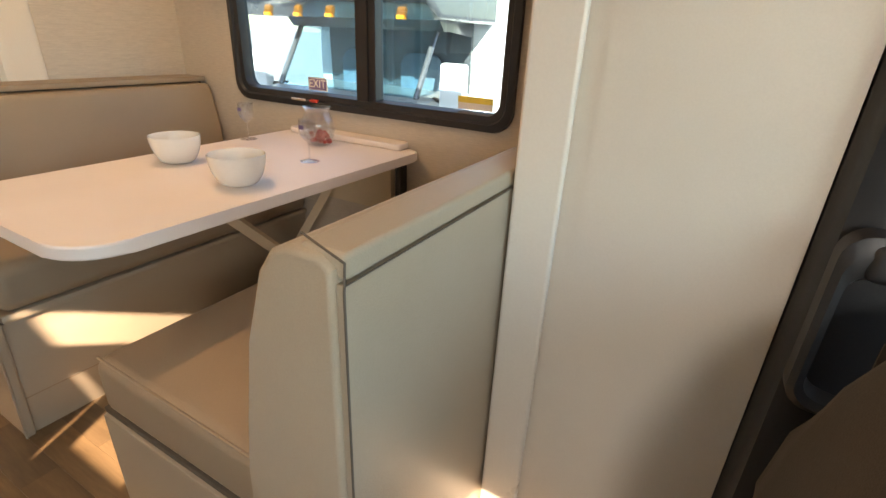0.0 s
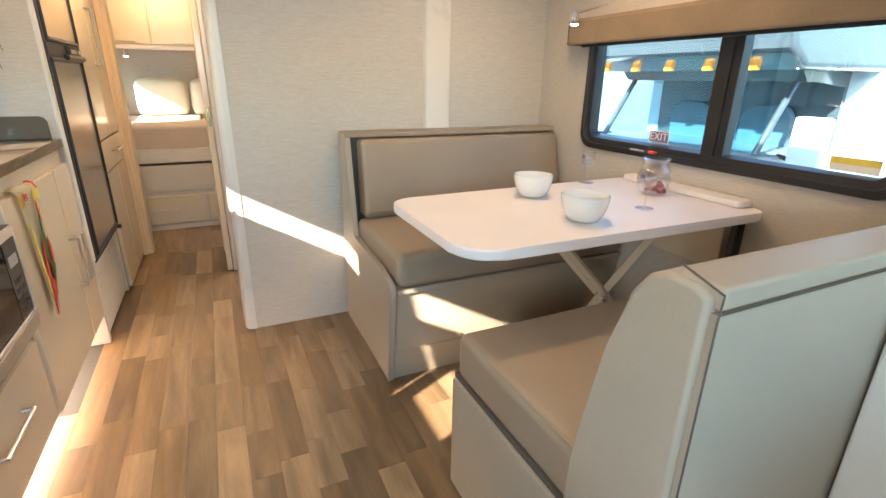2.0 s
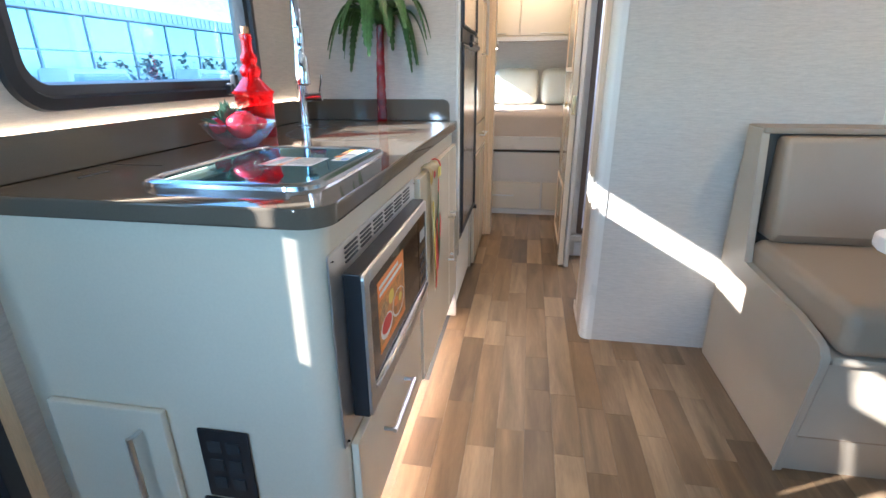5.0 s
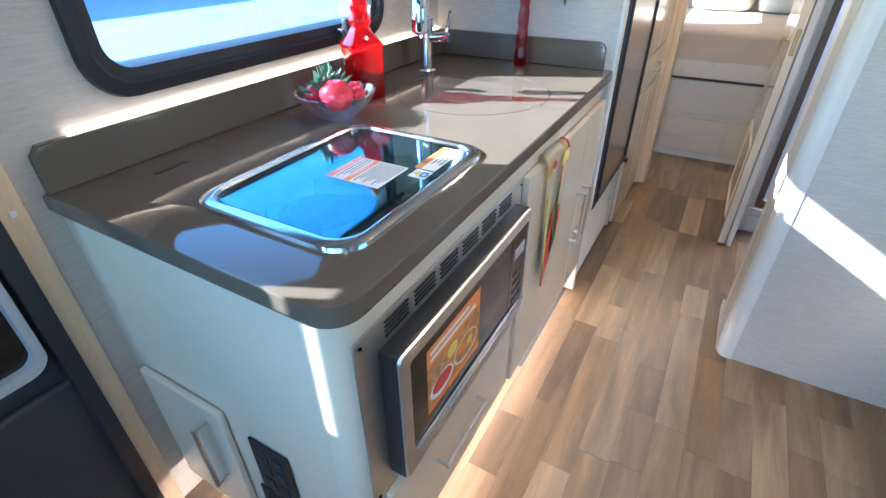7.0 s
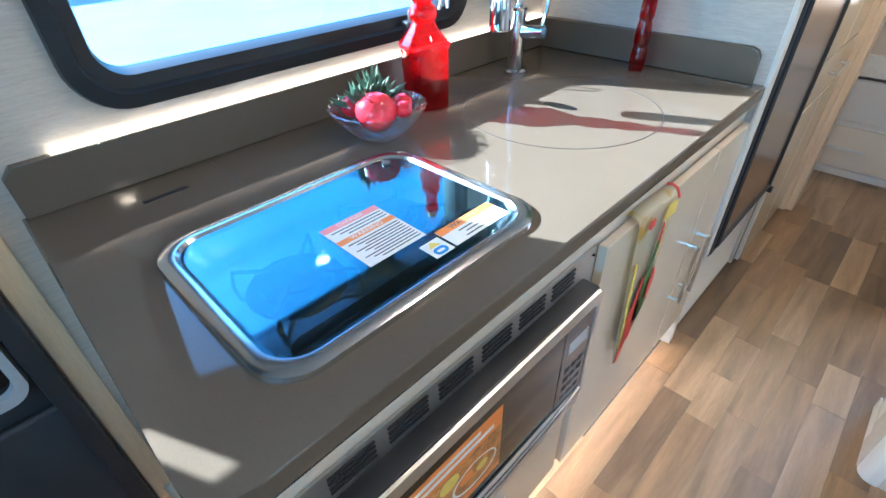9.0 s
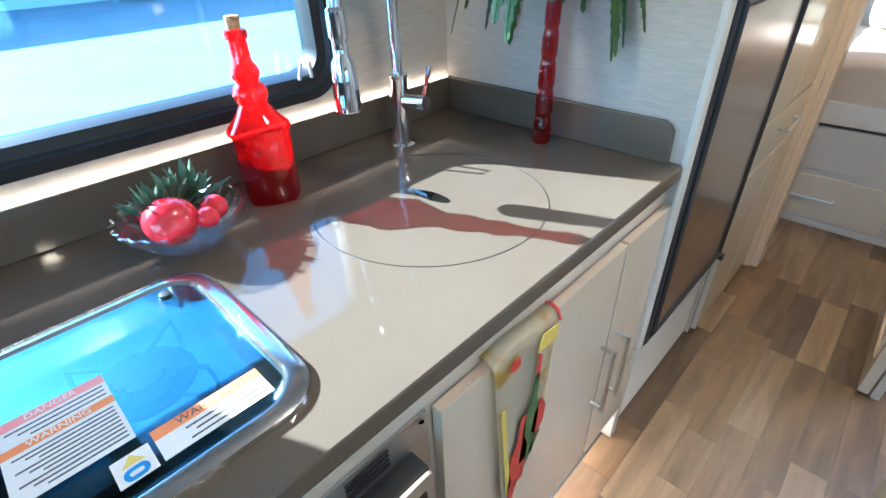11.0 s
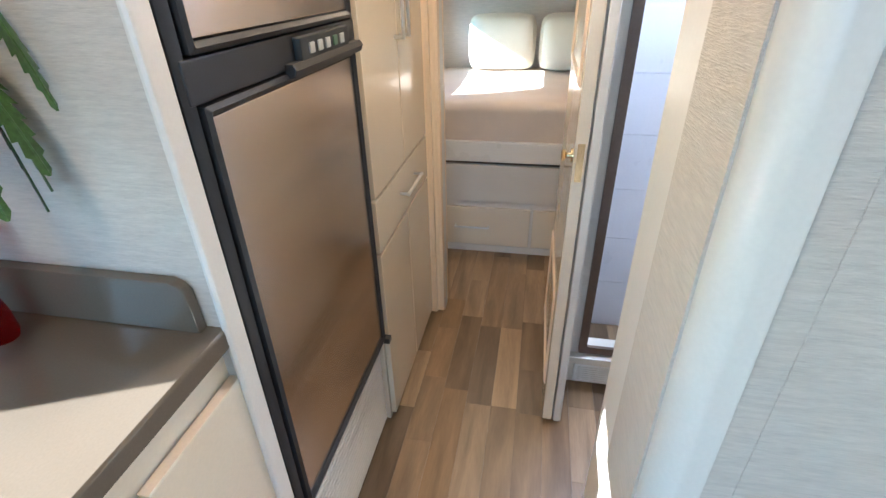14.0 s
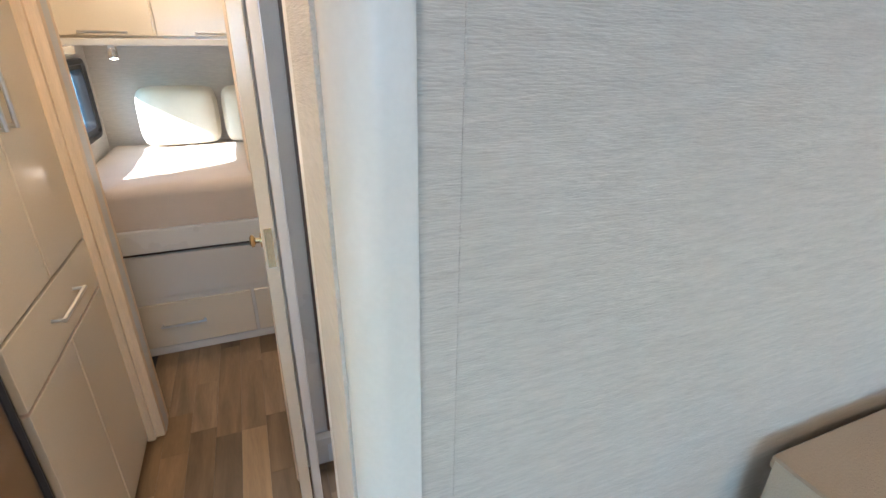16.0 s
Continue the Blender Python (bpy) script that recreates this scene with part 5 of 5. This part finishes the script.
wine_glass(-1.40, 1.34)
wine_glass(-0.99, 1.235)
jar = root("glass_jar", (-1.147, 1.44, 0.776), "round clear glass jar with a wide neck", "jar")
jp = [(0.034, 0.0), (0.040, 0.003), (0.056, 0.03), (0.062, 0.06), (0.056, 0.092), (0.044, 0.108), (0.040, 0.118), (0.046, 0.130), (0.050, 0.134), (0.046, 0.135), (0.037, 0.119), (0.041, 0.107), (0.053, 0.091), (0.0585, 0.06), (0.052, 0.031), (0.03, 0.006)]
lathe("body", jp, (-1.147, 1.44, 0.7765), THIN_CLEAR, jar, 40)
rng = random.Random(2)
bm = bmesh.new()
for i in range(34):
    a, rr, z = rng.uniform(0, 6.28), rng.uniform(0, 0.036), rng.uniform(0.016, 0.05)
    bmesh.ops.create_icosphere(bm, subdivisions=1, radius=rng.uniform(0.008, 0.013), matrix=Matrix.Translation((-1.137 + rr * math.cos(a), 1.435 + rr * math.sin(a), 0.7765 + z)))
sw = put("wrapped_sweets", bm, CANDY)
tagged(sw, "dark red pieces heaped inside the glass jar", "sweets", kind="stuff")

# ---- cab ----
pl = structure(prism("pillar_trim", [(0.257, 0.989), (0.257, 0.93), (0.275, 0.90), (0.34, 0.88), (0.43, 0.885), (0.46, 0.989)], "z", 0.0, CEIL, BLACK), "black pillar trim between cab and living area", "trim")
belt = root("belt_guide", (0.34, 0.85, 0.6), "black seat belt housing on the pillar", "seat belt")
ring("housing", rrect(0.272, 0.47, 0.70, 0.965, 0.035, 6), rrect(0.295, 0.45, 0.725, 0.90, 0.025, 6), "y", [(0, 0.888), (0.05, 0.858), (0.4, 0.850), (0.8, 0.856), (1, 0.880), (1, 0.888)], BLACK, belt)
box("top_grip", 0.30, 0.47, 0.845, 0.885, 0.905, 0.955, BLACK, belt, 0.014, 3)
prism("strap", [(0.335, 0.2), (0.385, 0.2), (0.385, 0.85), (0.335, 0.85)], "y", 0.812, 0.816, DARK_CLOTH, belt)
seat = root("cab_seat", (0.62, 0.55, 0.0), "dark cloth cab seat beside the pillar", "seat", "cab seats")
bm = bmesh.new()
add_box(bm, 0.32, 0.95, 0.30, 0.79, 0.28, 0.46, 0.05, 4)
put("upholstery", bm, DARK_CLOTH, seat)
prism("backrest", [(0.262, 0.40), (0.272, 0.60), (0.284, 0.70), (0.305, 0.80), (0.34, 0.875), (0.39, 0.91), (0.43, 0.90), (0.46, 0.84), (0.48, 0.70), (0.49, 0.40)], "y", 0.44, 0.80, DARK_CLOTH, seat, 0.035, 4)
box("pedestal", 0.40, 0.85, 0.36, 0.74, 0.0, 0.28, BLACK, seat)
# unseen driver seat, added to keep windshield light off the low cabinet end
copy_thing(seat, Matrix.Translation((0.62, -0.72, 0.0)))
structure(box("trim", -0.775, -0.742, KY - 0.001, KY + 0.04, 0.0, CEIL, BLACK, None, 0.004), "black door edge trim at the cab", "trim")
structure(box("trim", -0.82, -0.778, KY + 0.001, KY + 0.014, 0.0, CEIL, CASING, None, 0.005), "pale vertical edge trim at the cab opening", "trim")
cap = box("screw_cap", -0.805, -0.793, KY + 0.014, KY + 0.018, 0.915, 0.927, WHITE_PLASTIC, None, 0.002)
tagged(cap, "small round white screw cap on the edge trim", "screw cap")
tray = root("door_pocket", (-0.60, KY, 0.64), "dark cab door pocket with a light grey rim", "door pocket")
ring("rim", rrect(-0.735, -0.45, 0.62, 0.885, 0.04, 6), rrect(-0.715, -0.47, 0.645, 0.86, 0.03, 6), "y", [(0, KY), (0.1, KY + 0.03), (0.9, KY + 0.03), (1, KY + 0.01), (1, KY)], LIGHT_PLASTIC, tray)
box("recess", -0.718, -0.467, KY + 0.001, KY + 0.012, 0.642, 0.862, BLACK_GLOSS, tray, 0.004)
box("button", -0.60, -0.588, KY + 0.012, KY + 0.016, 0.672, 0.682, RED_PRINT, tray, 0.002)
bm = bmesh.new()
add_box(bm, -0.76, 0.5, KY + 0.001, KY + 0.02, 0.03, 0.57, 0.012, 3)
structure(put("door_panel", bm, GREY_TRIM), "dark grey carpeted lower cab door panel", "panel")

# ---- outside ----
GZ = -0.95
bm = bmesh.new()
bmesh.ops.create_grid(bm, x_segments=2, y_segments=2, size=600, matrix=Matrix.Translation((0, 0, GZ)))
structure(put("ground", bm, ASPHALT, None, False), "pale sunlit asphalt yard", "ground")

# neighbouring motorhome seen through the dinette window
rv = root("motorhome", (-3.25, 5.6, GZ), "silver motorhome with overcab parked alongside, front towards us", "vehicle")
NX, NY = -3.25, 4.0
bm = bmesh.new()
add_box(bm, NX - 1.18, NX + 1.18, NY + 0.9, NY + 6.5, GZ + 0.5, 2.25, 0.08, 3)
put("coach_body", bm, RV_WHITE, rv)
prism("overcab", [(NY - 0.15, 1.28), (NY - 0.35, 1.42), (NY - 0.42, 1.7), (NY - 0.2, 2.1), (NY + 0.95, 2.25), (NY + 0.95, 1.28)], "x", NX - 1.18, NX + 1.18, RV_PAINT, rv, 0.05, 3)
prism("hood", [(NY - 0.95, -0.35), (NY - 0.92, 0.30), (NY - 0.75, 0.45), (NY - 0.05, 0.62), (NY + 0.1, 0.62), (NY + 0.9, 0.62), (NY + 0.9, -0.5), (NY - 0.8, -0.5)], "x", NX - 0.98, NX + 0.98, RV_HOOD, rv, 0.06, 3)
prism("windshield", [(NY - 0.04, 0.63), (NY + 0.36, 1.24), (NY + 0.42, 1.24), (NY + 0.06, 0.63)], "x", NX - 0.85, NX + 0.85, WINDSHIELD, rv, 0.01)
prism("cab_roof", [(NY + 0.30, 1.20), (NY + 0.2, 1.30), (NY + 0.95, 1.30), (NY + 0.95, 0.6), (NY + 0.88, 0.6), (NY + 0.86, 1.16), (NY + 0.42, 1.2)], "x", NX - 0.95, NX + 0.95, RV_PAINT, rv)
for sx in (-1, 1):
    tube("screen_pillar", [(NX + sx * 0.87, NY - 0.03, 0.62), (NX + sx * 0.86, NY + 0.35, 1.25)], 0.028, RV_PAINT, rv, 8)
    m = box("mirror", NX + sx * 1.22 - 0.12, NX + sx * 1.22 + 0.12, NY - 0.02, NY + 0.10, 0.55, 0.95, RV_WHITE, rv, 0.03)
    tube("mirror_arm", [(NX + sx * 0.95, NY + 0.15, 0.62), (NX + sx * 1.15, NY + 0.06, 0.60)], 0.02, BLACK, rv, 6)
    box("headlamp", NX + sx * 0.86 - 0.13, NX + sx * 0.86 + 0.11, NY - 0.99, NY - 0.88, 0.08, 0.30, LIGHT_PLASTIC, rv, 0.03)
    lathe("wheel", [(0.36, 0.0), (0.38, 0.03), (0.38, 0.2), (0.36, 0.23)], (0, 0, 0), BLACK, rv, 24)
wheels = [o for o in rv.children if o.name.startswith("wheel")]
for o, sx in zip(wheels, (-1, 1)):
    o.data.transform(Matrix.Translation((NX + sx * 0.86 - 0.12, NY - 0.2, GZ + 0.38)) @ Matrix.Rotation(radians(90), 4, "Y"))
for i in range(5):
    x = NX - 0.8 + i * 0.4
    box("marker_light", x - 0.04, x + 0.04, NY - 0.20, NY - 0.13, 1.275, 1.31, AMBER, rv, 0.01)
for sx in (-0.45, 0.38):
    prism("cab_seat_back", rrect(NX + sx - 0.24, NX + sx + 0.24, 0.3, 0.98, 0.1, 5), "y", NY + 0.78, NY + 0.86, RV_SEAT, rv, 0.03)

# glass-fronted showroom opposite the kitchen window
sr = root("showroom_building", (-40, -31, GZ), "low showroom building with a tall glazed front", "building")
box("wall", -88, 8, -52, -31.2, GZ, 5.7, CLADDING, sr, 0)
box("fascia", -88.3, 8.3, -31.4, -30.4, 4.95, 5.9, CLADDING, sr, 0.02)
bm = bmesh.new()
for i in range(150):
    add_box(bm, -88 + i * 0.64, -88 + i * 0.64 + 0.36, -30.45, -30.32, 5.15, 5.8)
tagged(put("cladding_ribs", bm, RV_WHITE, sr, False), kind="stuff")
for i in range(24):
    for z0, z1 in ((GZ + 0.4, 2.6), (2.72, 4.92)):
        box("pane", -87.7 + i * 3.98, -83.9 + i * 3.98, -31.1, -31.0, z0, z1, FACADE_GLASS, sr, 0)
bm = bmesh.new()
for i in range(25):
    add_box(bm, -87.85 + i * 3.98, -87.72 + i * 3.98, -31.1, -30.9, GZ, 4.95)
add_box(bm, -88, 8, -31.1, -30.92, 2.6, 2.72)
add_box(bm, -88, 8, -31.1, -30.92, GZ, GZ + 0.4)
tagged(put("glazing_bars", bm, CLADDING, sr, False), kind="stuff")


def van(x, y):
    v = root("parked_van", (x, y, GZ), "white van parked in front of the showroom", "vehicle", "parked vans")
    prism("body", [(x - 2.4, GZ + 0.4), (x - 2.4, 0.1), (x - 1.9, 0.35), (x - 1.4, 1.40), (x + 2.3, 1.45), (x + 2.45, GZ + 0.4)], "y", y - 0.95, y + 0.95, RV_WHITE, v, 0.12, 3)
    prism("side_glass", [(x - 1.7, 0.35), (x - 1.32, 1.15), (x + 2.1, 1.18), (x + 2.2, 0.35)], "y", y + 0.952, y + 0.957, FACADE_GLASS, v)
    for dx in (-1.6, 1.6):
        lathe("wheel", [(0.3, 0.0), (0.33, 0.03), (0.33, 0.19), (0.3, 0.22)], (0, 0, 0), BLACK, v, 20).data.transform(Matrix.Translation((x + dx, y + 0.98, GZ + 0.33)) @ Matrix.Rotation(radians(90), 4, "X"))


# added leafy clumps imitate the trees reflected in the showroom front
rng = random.Random(31)
bm = bmesh.new()
for i in range(46):
    cx, cy = -66 + i * 1.25 + rng.uniform(-0.4, 0.4), -29.2 + rng.uniform(-0.5, 0.5)
    top_z = rng.choice((0.4, 0.7, 0.9, 1.3, 2.2, 2.8))
    for k in range(70):
        f = rng.random()
        w = (0.75 - 0.55 * f) * (1.0 if top_z > 1.5 else 1.3)
        p = Vector((cx + rng.gauss(0, w * 0.6), cy + rng.gauss(0, 0.3), GZ + 0.1 + f * (top_z - GZ)))
        e = Vector((rng.uniform(-1, 1), rng.uniform(-1, 1), rng.uniform(-0.5, 1))).normalized() * rng.uniform(0.15, 0.32)
        g = e.cross(Vector((rng.uniform(-1, 1), rng.uniform(-1, 1), 1))).normalized() * 0.14
        v = [bm.verts.new(q) for q in (p - e, p + g, p + e, p - g)]
        bm.faces.new(v)
tree_reflection = put("shrubs", bm, REFLECTED_TREE, None, False)
tagged(tree_reflection, "uneven leafy clumps standing in for trees reflected in the showroom glass", "shrubs", kind="stuff")
van(-24.5, -24.0)
van(-36.0, -25.0)

# ---- floor planks ----
rng = random.Random(7)
floor = bpy.data.objects["floor"]
PW = 0.092
y = -1.27
while y < 1.05:
    x = 0.5 - rng.uniform(0.0, 0.4)
    y1 = y + PW
    while x > (-4.15 if y > -0.7 else -1.4):
        ln = rng.choice((0.22, 0.30, 0.45, 0.45, 0.61))
        bm = bmesh.new()
        add_box(bm, -ln / 2 + 0.0004, ln / 2 - 0.0004, -PW / 2 + 0.0003, PW / 2 - 0.0003, -0.004, 0.0)
        me = bpy.data.meshes.new("plank")
        bm.to_mesh(me)
        bm.free()
        me.materials.append(PLANK)
        ob = new("plank", me)
        ob.location = (x - ln / 2, (y + y1) / 2, 0.0)
        ob.parent = floor
        x -= ln
    y = y1
